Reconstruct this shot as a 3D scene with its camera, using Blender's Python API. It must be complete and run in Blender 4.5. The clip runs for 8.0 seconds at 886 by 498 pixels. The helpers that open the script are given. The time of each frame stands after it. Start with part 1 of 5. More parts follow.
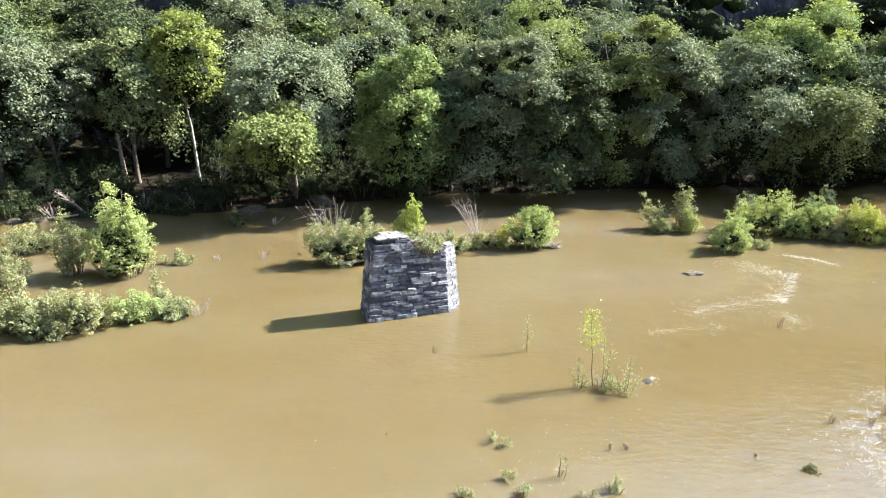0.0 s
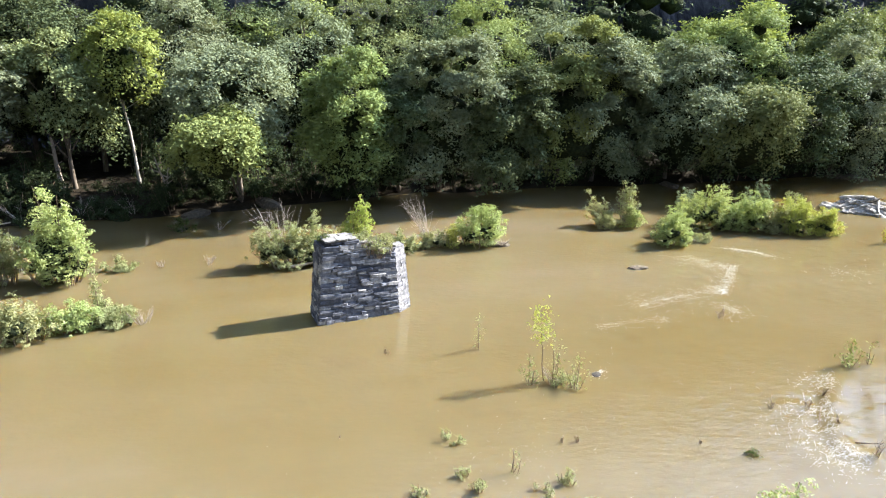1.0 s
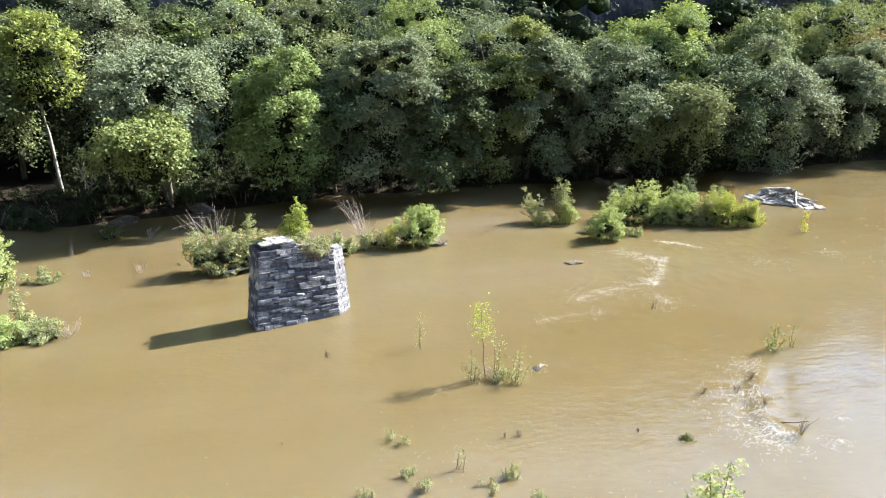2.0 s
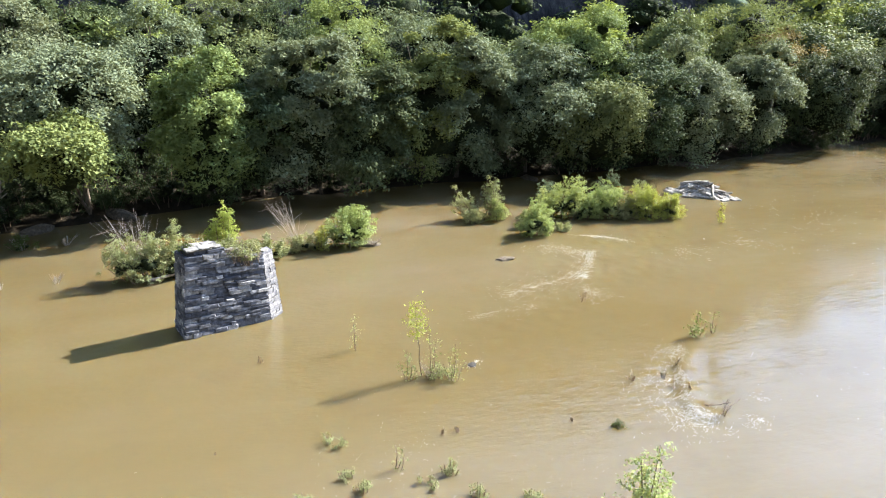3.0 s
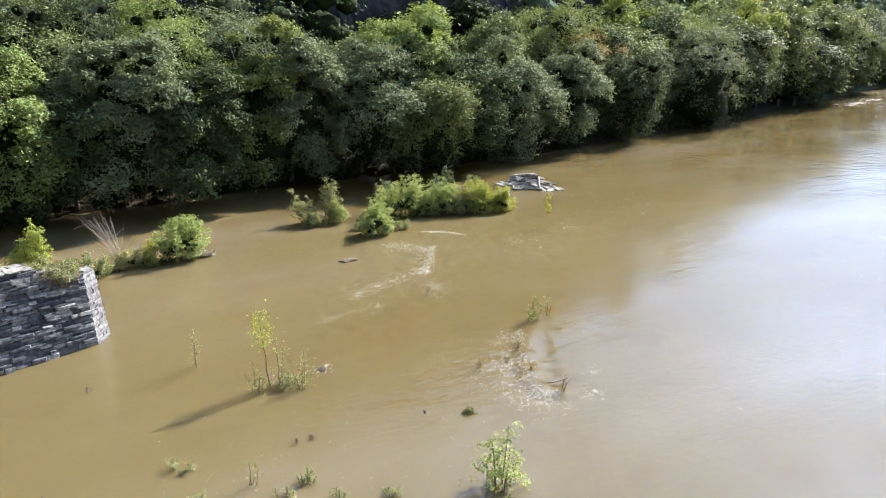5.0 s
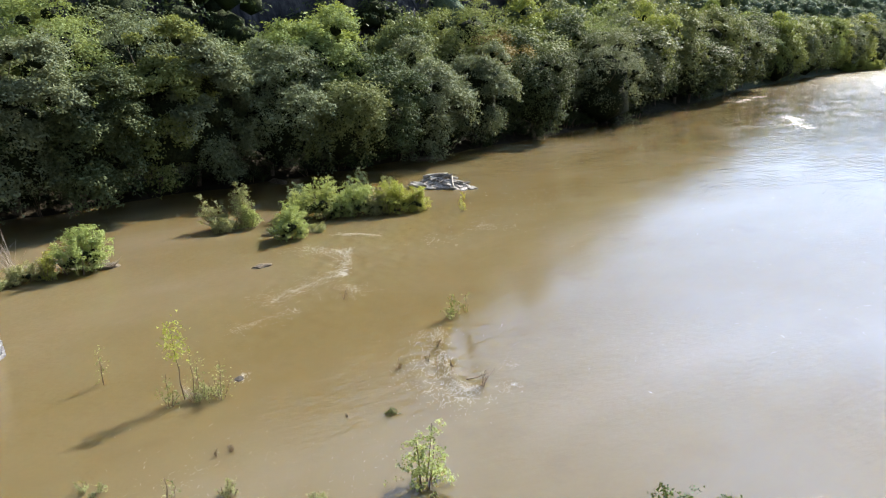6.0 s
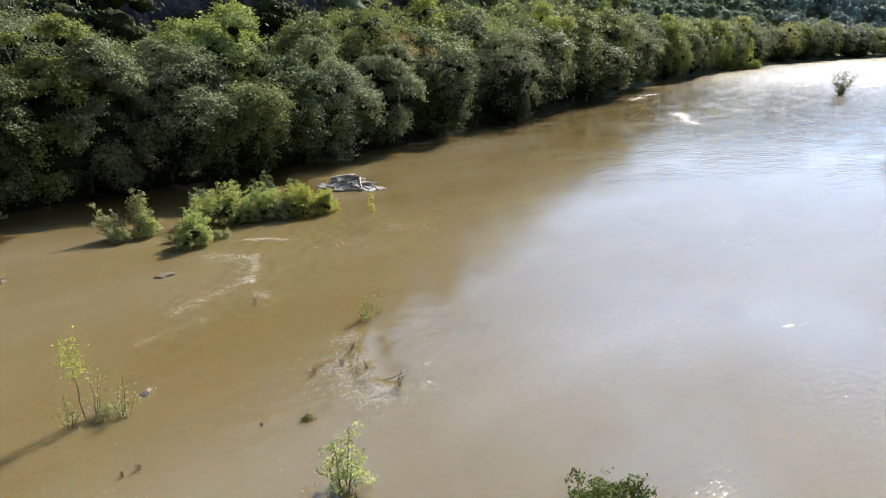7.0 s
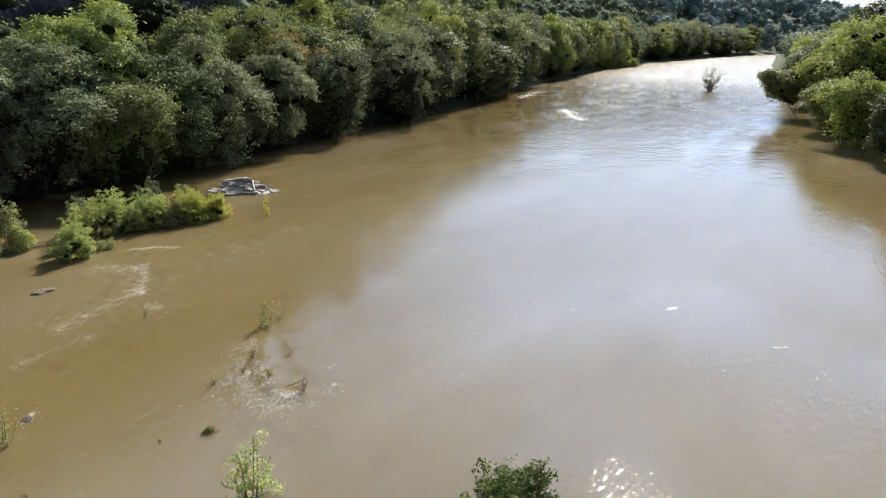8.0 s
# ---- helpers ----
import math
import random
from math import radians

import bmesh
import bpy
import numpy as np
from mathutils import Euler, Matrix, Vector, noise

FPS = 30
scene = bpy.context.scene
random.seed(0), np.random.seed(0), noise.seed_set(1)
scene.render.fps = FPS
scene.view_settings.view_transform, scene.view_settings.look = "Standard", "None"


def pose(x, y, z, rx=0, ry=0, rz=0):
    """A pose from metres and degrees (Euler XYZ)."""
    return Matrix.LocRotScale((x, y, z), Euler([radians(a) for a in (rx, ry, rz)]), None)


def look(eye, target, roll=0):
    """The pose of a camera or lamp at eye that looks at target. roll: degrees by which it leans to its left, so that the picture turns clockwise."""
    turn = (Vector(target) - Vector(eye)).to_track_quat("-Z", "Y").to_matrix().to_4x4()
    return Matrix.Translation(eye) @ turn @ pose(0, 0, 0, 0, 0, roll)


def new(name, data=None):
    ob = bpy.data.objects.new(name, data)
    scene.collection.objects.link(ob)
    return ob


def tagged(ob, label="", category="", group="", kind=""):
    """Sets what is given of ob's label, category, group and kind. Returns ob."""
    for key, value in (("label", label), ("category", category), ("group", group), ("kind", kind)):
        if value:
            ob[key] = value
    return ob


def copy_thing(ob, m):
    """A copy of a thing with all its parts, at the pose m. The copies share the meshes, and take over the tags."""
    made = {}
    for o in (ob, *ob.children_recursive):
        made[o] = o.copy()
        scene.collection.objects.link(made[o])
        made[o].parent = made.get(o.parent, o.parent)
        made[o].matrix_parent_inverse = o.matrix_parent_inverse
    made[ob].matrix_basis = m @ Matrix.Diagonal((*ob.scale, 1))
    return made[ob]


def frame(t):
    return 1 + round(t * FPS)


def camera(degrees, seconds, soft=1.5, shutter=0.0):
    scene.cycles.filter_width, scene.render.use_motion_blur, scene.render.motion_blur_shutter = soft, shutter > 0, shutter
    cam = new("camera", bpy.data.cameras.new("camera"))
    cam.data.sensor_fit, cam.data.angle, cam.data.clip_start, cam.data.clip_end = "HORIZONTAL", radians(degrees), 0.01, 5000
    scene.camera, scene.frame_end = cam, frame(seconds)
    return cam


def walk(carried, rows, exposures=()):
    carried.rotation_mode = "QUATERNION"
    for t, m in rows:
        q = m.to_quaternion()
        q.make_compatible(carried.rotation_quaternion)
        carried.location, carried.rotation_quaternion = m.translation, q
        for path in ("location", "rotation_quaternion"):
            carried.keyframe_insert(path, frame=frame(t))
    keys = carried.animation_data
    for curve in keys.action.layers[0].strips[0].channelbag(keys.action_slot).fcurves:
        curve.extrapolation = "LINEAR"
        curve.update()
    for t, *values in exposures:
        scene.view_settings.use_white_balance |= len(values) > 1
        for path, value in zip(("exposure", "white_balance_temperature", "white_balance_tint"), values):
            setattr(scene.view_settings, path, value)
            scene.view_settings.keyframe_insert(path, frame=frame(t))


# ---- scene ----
cam = camera(65.63, 8.0, soft=1.1)
# seconds, x, y, z, yaw to the right, pitch, roll
ROWS = [
    (0.0, 0.000, 0.000, 15.000, -0.14, -16.82, -0.11),
    (0.5, -0.001, -0.025, 15.000, 1.76, -16.80, -0.09),
    (1.0, -0.001, -0.046, 14.997, 4.26, -16.79, -0.07),
    (1.5, 0.001, -0.065, 14.992, 6.88, -16.77, 0.01),
    (3.0, -0.002, -0.119, 14.978, 15.48, -16.82, 0.07),
    (3.5, -0.009, -0.139, 14.977, 18.64, -16.83, 0.10),
    (4.0, -0.022, -0.162, 14.979, 22.09, -16.81, 0.11),
    (4.5, -0.041, -0.189, 14.986, 25.66, -16.81, 0.12),
    (6.0, -0.150, -0.308, 15.044, 36.48, -16.79, 0.06),
    (6.5, -0.208, -0.363, 15.079, 40.35, -16.81, 0.06),
    (7.0, -0.278, -0.427, 15.123, 44.24, -16.80, -0.06),
    (7.5, -0.362, -0.503, 15.179, 48.33, -16.83, -0.12),
    (8.0, -0.461, -0.590, 15.246, 52.96, -16.89, -0.17),
]
walk(cam, [(t, pose(x, y, z, 90 + pitch, roll, -yaw)) for t, x, y, z, yaw, pitch, roll in ROWS],
     exposures=((0.0, 1.80, 6300, 10), (1.5, 1.74, 6300, 10), (3.5, 1.58, 6320, 10), (4.5, 1.40, 6400, 10), (6.5, 1.01, 6700, 10), (8.0, 0.76, 6850, 10)))

# ---- world, sun, exposure ----
SUN_AZ, SUN_EL = 72.5, 38.2   # degrees from +y towards +x, and above the horizon
world = bpy.data.worlds.new("sky")
scene.world = world
world.use_nodes = True
wn, wl = world.node_tree.nodes, world.node_tree.links
sky = wn.new("ShaderNodeTexSky")
sky.sky_type, sky.sun_disc = "NISHITA", False
sky.sun_elevation, sky.sun_rotation = radians(SUN_EL), radians(SUN_AZ)
sky.air_density, sky.dust_density, sky.ozone_density = 1.2, 1.0, 2.0
tc = wn.new("ShaderNodeTexCoord")
clouds = wn.new("ShaderNodeTexNoise")
clouds.inputs["Scale"].default_value, clouds.inputs["Detail"].default_value = 2.6, 7.0
stretch = wn.new("ShaderNodeMapping")
stretch.inputs["Scale"].default_value = (1.0, 1.0, 2.6)
ramp = wn.new("ShaderNodeValToRGB")
ramp.color_ramp.elements[0].position, ramp.color_ramp.elements[1].position = 0.50, 0.57
ramp.color_ramp.elements[0].color, ramp.color_ramp.elements[1].color = (0, 0, 0, 1), (0.8, 0.8, 0.8, 1)
mixer = wn.new("ShaderNodeMix")
mixer.data_type = "RGBA"
mixer.inputs["B"].default_value = (8.0, 8.2, 8.6, 1)
wl.new(tc.outputs["Generated"], stretch.inputs["Vector"])
wl.new(stretch.outputs["Vector"], clouds.inputs["Vector"])
wl.new(clouds.outputs["Fac"], ramp.inputs["Fac"])
wl.new(ramp.outputs["Color"], mixer.inputs["Factor"])
wl.new(sky.outputs["Color"], mixer.inputs["A"])
# bright haze and thin cloud round the sun, fading away from it
toward = wn.new("ShaderNodeVectorMath")
toward.operation = "DOT_PRODUCT"
wl.new(tc.outputs["Generated"], toward.inputs[0])
toward.inputs[1].default_value = (math.sin(radians(SUN_AZ)) * math.cos(radians(SUN_EL)), math.cos(radians(SUN_AZ)) * math.cos(radians(SUN_EL)), math.sin(radians(SUN_EL)))
clampd = wn.new("ShaderNodeMath")
clampd.operation = "MAXIMUM"
wl.new(toward.outputs["Value"], clampd.inputs[0])
halo = wn.new("ShaderNodeMath")
halo.operation = "POWER"
wl.new(clampd.outputs[0], halo.inputs[0])
halo.inputs[1].default_value = 5.5
haze = wn.new("ShaderNodeMix")
haze.data_type, haze.blend_type = "RGBA", "ADD"
haze.clamp_result = False
haze.inputs["B"].default_value = (31.0, 46.0, 77.0, 1)
haze.clamp_factor = False
lit_cloud = wn.new("ShaderNodeMapRange")   # thin cloud near the sun shines brighter than the haze between
lit_cloud.inputs["To Min"].default_value, lit_cloud.inputs["To Max"].default_value = 0.85, 1.4
wl.new(ramp.outputs["Color"], lit_cloud.inputs["Value"])
glow = wn.new("ShaderNodeMath")
glow.operation = "MULTIPLY"
wl.new(halo.outputs[0], glow.inputs[0])
wl.new(lit_cloud.outputs["Result"], glow.inputs[1])
wl.new(glow.outputs[0], haze.inputs["Factor"])
wl.new(mixer.outputs["Result"], haze.inputs["A"])
wl.new(haze.outputs["Result"], wn["Background"].inputs["Color"])
wn["Background"].inputs["Strength"].default_value = 0.031

sun = new("sun", bpy.data.lights.new("sun", "SUN"))
sun.data.energy, sun.data.angle, sun.data.color = 7.2, radians(0.6), (1.0, 0.94, 0.84)
sa, se = radians(SUN_AZ), radians(SUN_EL)
SUN_DIR = Vector((math.sin(sa) * math.cos(se), math.cos(sa) * math.cos(se), math.sin(se)))
sun.matrix_world = look(SUN_DIR * 300, (0, 0, 0))

# ---- materials ----


def material(name):
    m = bpy.data.materials.new(name)
    m.use_nodes = True
    return m, m.node_tree.nodes, m.node_tree.links, m.node_tree.nodes["Principled BSDF"]


def ramp_node(nodes, stops):
    r = nodes.new("ShaderNodeValToRGB")
    while len(r.color_ramp.elements) < len(stops):
        r.color_ramp.elements.new(0.5)
    for e, (p, c) in zip(r.color_ramp.elements, stops):
        e.position, e.color = p, (*c, 1)
    return r


def noise_node(nodes, links, vector, scale, detail=4.0, rough=0.55):
    n = nodes.new("ShaderNodeTexNoise")
    n.inputs["Scale"].default_value, n.inputs["Detail"].default_value = scale, detail
    n.inputs["Roughness"].default_value = rough
    if vector:
        links.new(vector, n.inputs["Vector"])
    return n


def mix_node(nodes, links, fac, a, b, mode="MIX"):
    m = nodes.new("ShaderNodeMix")
    m.data_type, m.blend_type = "RGBA", mode
    for key, v in (("Factor", fac), ("A", a), ("B", b)):
        if isinstance(v, (float, int)):
            m.inputs[key].default_value = v
        elif isinstance(v, tuple):
            m.inputs[key].default_value = (*v, 1)
        else:
            links.new(v, m.inputs[key])
    return m.outputs["Result"]


def bump_node(nodes, links, height, strength, distance, before=None):
    b = nodes.new("ShaderNodeBump")
    b.inputs["Strength"].default_value, b.inputs["Distance"].default_value = strength, distance
    links.new(height, b.inputs["Height"])
    if before:
        links.new(before, b.inputs["Normal"])
    return b.outputs["Normal"]


def leaf_material(name, dark, mid, light, glow=0.38, rough=0.6):
    """Leaves: colour varies leaf by leaf, tree by tree and in drifts; light comes through them."""
    m, n, l, p = material(name)
    geo, info, co = n.new("ShaderNodeNewGeometry"), n.new("ShaderNodeObjectInfo"), n.new("ShaderNodeTexCoord")
    drift = noise_node(n, l, co.outputs["Object"], 0.45, 3)
    add = n.new("ShaderNodeMath")
    add.operation = "MULTIPLY_ADD"
    l.new(geo.outputs["Random Per Island"], add.inputs[0])
    add.inputs[1].default_value = 0.34
    l.new(drift.outputs["Fac"], add.inputs[2])
    sub = n.new("ShaderNodeMath")
    sub.operation = "SUBTRACT"
    l.new(add.outputs[0], sub.inputs[0])
    sub.inputs[1].default_value = 0.17
    r = ramp_node(n, ((0.0, dark), (0.5, mid), (1.0, light)))
    l.new(sub.outputs[0], r.inputs["Fac"])
    hue = n.new("ShaderNodeHueSaturation")
    rng = n.new("ShaderNodeMapRange")
    rng.inputs["To Min"].default_value, rng.inputs["To Max"].default_value = 0.492, 0.518
    l.new(info.outputs["Random"], rng.inputs["Value"])
    l.new(rng.outputs["Result"], hue.inputs["Hue"])
    l.new(r.outputs["Color"], hue.inputs["Color"])
    l.new(hue.outputs["Color"], p.inputs["Base Color"])
    p.inputs["Roughness"].default_value = rough
    p.inputs["Specular IOR Level"].default_value = 0.05
    tr = n.new("ShaderNodeBsdfTranslucent")
    warm = mix_node(n, l, 1.0, hue.outputs["Color"], (1.2, 1.1, 0.72), "MULTIPLY")
    l.new(warm, tr.inputs["Color"])
    mx = n.new("ShaderNodeMixShader")
    mx.inputs[0].default_value = glow
    l.new(p.outputs[0], mx.inputs[1])
    l.new(tr.outputs[0], mx.inputs[2])
    l.new(mx.outputs[0], n["Material Output"].inputs["Surface"])
    return m


LEAF_MAPLE = leaf_material("leaf_grey_green", (0.100, 0.126, 0.081), (0.169, 0.201, 0.121), (0.267, 0.304, 0.176), 0.20)
LEAF_BRIGHT = leaf_material("leaf_bright_green", (0.113, 0.150, 0.055), (0.198, 0.242, 0.090), (0.308, 0.358, 0.135), 0.24)
LEAF_YELLOW = leaf_material("leaf_yellow_green", (0.122, 0.156, 0.046), (0.205, 0.250, 0.070), (0.310, 0.360, 0.115), 0.26)
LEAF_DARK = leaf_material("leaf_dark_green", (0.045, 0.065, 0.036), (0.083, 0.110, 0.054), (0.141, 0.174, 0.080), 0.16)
LEAF_OLIVE = leaf_material("leaf_olive", (0.110, 0.139, 0.065), (0.186, 0.219, 0.098), (0.288, 0.327, 0.154), 0.20)
LEAF_RUST = leaf_material("leaf_rust", (0.134, 0.105, 0.046), (0.211, 0.163, 0.066), (0.295, 0.232, 0.096), 0.18)
# near-black greens that carry the shade under the bank trees
LEAF_SHADE = leaf_material("leaf_undergrowth_shade", (0.020, 0.030, 0.015), (0.040, 0.054, 0.024), (0.076, 0.094, 0.040), 0.14)
BUSH_BRIGHT = leaf_material("bush_leaf_bright", (0.171, 0.220, 0.079), (0.296, 0.360, 0.142), (0.476, 0.536, 0.259), 0.36)
BUSH_OLIVE = leaf_material("bush_leaf_olive", (0.152, 0.173, 0.081), (0.261, 0.281, 0.138), (0.417, 0.424, 0.248), 0.34)
BUSH_YELLOW = leaf_material("bush_leaf_yellow", (0.200, 0.230, 0.058), (0.326, 0.360, 0.095), (0.473, 0.490, 0.163), 0.38)
BUSH_DARK = leaf_material("bush_leaf_dark", (0.034, 0.050, 0.016), (0.064, 0.088, 0.024), (0.110, 0.144, 0.042), 0.26)
# paler, bluer greens: the haze of distance is put into these two colours
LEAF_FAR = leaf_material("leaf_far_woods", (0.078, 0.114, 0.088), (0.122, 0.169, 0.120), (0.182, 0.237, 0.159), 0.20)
LEAF_HAZE = leaf_material("leaf_haze_tinted", (0.078, 0.114, 0.124), (0.107, 0.151, 0.151), (0.139, 0.190, 0.174), 0.20)
LEAF_FRESH = leaf_material("leaf_fresh_green", (0.143, 0.186, 0.059), (0.241, 0.296, 0.093), (0.358, 0.417, 0.142), 0.28)


# near-black filler: the shade inside crowns and bushes is put into its colour
SHADE_FILLER, hn, hl, hp = material("inner_foliage")
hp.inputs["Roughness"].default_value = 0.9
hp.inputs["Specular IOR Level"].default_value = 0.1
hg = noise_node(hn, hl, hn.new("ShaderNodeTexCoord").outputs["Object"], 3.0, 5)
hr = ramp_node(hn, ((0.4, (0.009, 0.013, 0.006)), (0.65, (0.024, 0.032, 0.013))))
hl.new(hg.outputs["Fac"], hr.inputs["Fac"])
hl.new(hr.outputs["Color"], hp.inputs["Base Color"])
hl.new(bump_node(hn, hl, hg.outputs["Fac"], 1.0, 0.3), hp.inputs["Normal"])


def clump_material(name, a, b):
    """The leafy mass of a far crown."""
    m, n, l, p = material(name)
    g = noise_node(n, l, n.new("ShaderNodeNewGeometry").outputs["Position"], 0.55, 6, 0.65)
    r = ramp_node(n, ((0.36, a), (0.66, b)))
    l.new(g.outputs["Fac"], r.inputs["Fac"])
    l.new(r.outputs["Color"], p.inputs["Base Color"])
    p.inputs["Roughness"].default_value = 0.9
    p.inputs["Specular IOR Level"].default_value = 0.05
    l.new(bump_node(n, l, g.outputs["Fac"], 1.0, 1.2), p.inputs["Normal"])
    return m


# hillside crowns: the slope's shade is put into this very dark green
CLUMP_SHADED = clump_material("shaded_crown_mass", (0.018, 0.026, 0.014), (0.050, 0.066, 0.030))
# far crowns, with distance haze painted into their pale bluish tones
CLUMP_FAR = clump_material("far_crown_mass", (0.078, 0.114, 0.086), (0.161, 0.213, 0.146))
CLUMP_HAZE = clump_material("haze_tinted_crown_mass", (0.143, 0.208, 0.234), (0.215, 0.286, 0.291))


def bark_material(name, a, b, scale=6.0):
    m, n, l, p = material(name)
    co = n.new("ShaderNodeTexCoord")
    mp = n.new("ShaderNodeMapping")
    mp.inputs["Scale"].default_value = (1, 1, 0.25)
    l.new(co.outputs["Object"], mp.inputs["Vector"])
    g = noise_node(n, l, mp.outputs["Vector"], scale, 6)
    r = ramp_node(n, ((0.35, a), (0.65, b)))
    l.new(g.outputs["Fac"], r.inputs["Fac"])
    l.new(r.outputs["Color"], p.inputs["Base Color"])
    p.inputs["Roughness"].default_value = 0.9
    l.new(bump_node(n, l, g.outputs["Fac"], 0.6, 0.03), p.inputs["Normal"])
    return m


BARK = bark_material("bark_brown", (0.06, 0.045, 0.032), (0.16, 0.13, 0.10))
BARK_PALE = bark_material("bark_pale", (0.20, 0.18, 0.15), (0.50, 0.47, 0.42), 3.0)
DEADWOOD = bark_material("dead_wood", (0.20, 0.16, 0.13), (0.42, 0.36, 0.31), 8.0)
TWIG = bark_material("twig", (0.10, 0.07, 0.045), (0.22, 0.16, 0.11), 8.0)


def water_material():
    """Muddy water: its body lights up from within, the surface mirrors the banks in small ripples."""
    m, n, l, p = material("muddy_water")
    geo = n.new("ShaderNodeNewGeometry")
    pos = geo.outputs["Position"]
    flow = n.new("ShaderNodeMapping")
    flow.inputs["Rotation"].default_value = (0, 0, radians(-22))
    flow.inputs["Scale"].default_value = (0.55, 1.25, 1)
    l.new(pos, flow.inputs["Vector"])
    # colour drifts of the mud, widened to stand in for reflected cloud
    silt_sky = noise_node(n, l, flow.outputs["Vector"], 0.05, 6, 0.6)
    r = ramp_node(n, ((0.36, (0.106, 0.081, 0.034)), (0.52, (0.117, 0.093, 0.046)), (0.66, (0.132, 0.108, 0.066))))
    l.new(silt_sky.outputs["Fac"], r.inputs["Fac"])
    shoal = noise_node(n, l, pos, 0.22, 5)
    rs = ramp_node(n, ((0.60, (1, 1, 1)), (0.80, (0.88, 0.82, 0.82))))
    l.new(shoal.outputs["Fac"], rs.inputs["Fac"])
    l.new(mix_node(n, l, 1.0, r.outputs["Color"], rs.outputs["Color"], "MULTIPLY"), p.inputs["Base Color"])
    p.inputs["IOR"].default_value = 1.36
    p.inputs["Subsurface Weight"].default_value = 1.0
    p.inputs["Subsurface Radius"].default_value = (1.0, 0.7, 0.35)
    p.inputs["Subsurface Scale"].default_value = 0.55
    w1 = noise_node(n, l, flow.outputs["Vector"], 0.45, 3, 0.5)
    w2 = noise_node(n, l, flow.outputs["Vector"], 2.8, 3, 0.55)
    gust = noise_node(n, l, flow.outputs["Vector"], 0.09, 4, 0.6)
    gr = ramp_node(n, ((0.42, (0.35, 0.35, 0.35)), (0.60, (1, 1, 1))))
    l.new(gust.outputs["Fac"], gr.inputs["Fac"])
    b1 = bump_node(n, l, w1.outputs["Fac"], 0.12, 0.10)
    b2 = n.new("ShaderNodeBump")
    b2.inputs["Distance"].default_value = 0.023
    l.new(w2.outputs["Fac"], b2.inputs["Height"])
    l.new(gr.outputs["Color"], b2.inputs["Strength"])
    l.new(b1, b2.inputs["Normal"])
    # rougher water up the river
    sx = n.new("ShaderNodeSeparateXYZ")
    l.new(pos, sx.inputs[0])
    up = n.new("ShaderNodeMapRange")
    up.inputs["From Min"].default_value, up.inputs["From Max"].default_value = 45.0, 230.0
    up.inputs["To Min"].default_value, up.inputs["To Max"].default_value = 0.045, 0.85
    l.new(sx.outputs["X"], up.inputs["Value"])
    rr = n.new("ShaderNodeMapRange")
    rr.inputs["From Min"].default_value, rr.inputs["From Max"].default_value = 80.0, 300.0
    rr.inputs["To Min"].default_value, rr.inputs["To Max"].default_value = 0.03, 0.20
    l.new(sx.outputs["X"], rr.inputs["Value"])
    l.new(rr.outputs["Result"], p.inputs["Roughness"])
    w3 = noise_node(n, l, flow.outputs["Vector"], 0.9, 4, 0.6)
    b3 = n.new("ShaderNodeBump")
    b3.inputs["Distance"].default_value = 0.30
    l.new(w3.outputs["Fac"], b3.inputs["Height"])
    calm = noise_node(n, l, flow.outputs["Vector"], 0.17, 5, 0.6)
    cr = ramp_node(n, ((0.42, (0.15, 0.15, 0.15)), (0.60, (1, 1, 1))))
    l.new(calm.outputs["Fac"], cr.inputs["Fac"])
    patchy = n.new("ShaderNodeMath")
    patchy.operation = "MULTIPLY"
    l.new(cr.outputs["Color"], patchy.inputs[0])
    l.new(up.outputs["Result"], patchy.inputs[1])
    l.new(patchy.outputs[0], b3.inputs["Strength"])
    l.new(b2.outputs["Normal"], b3.inputs["Normal"])
    l.new(b3.outputs["Normal"], p.inputs["Normal"])
    return m


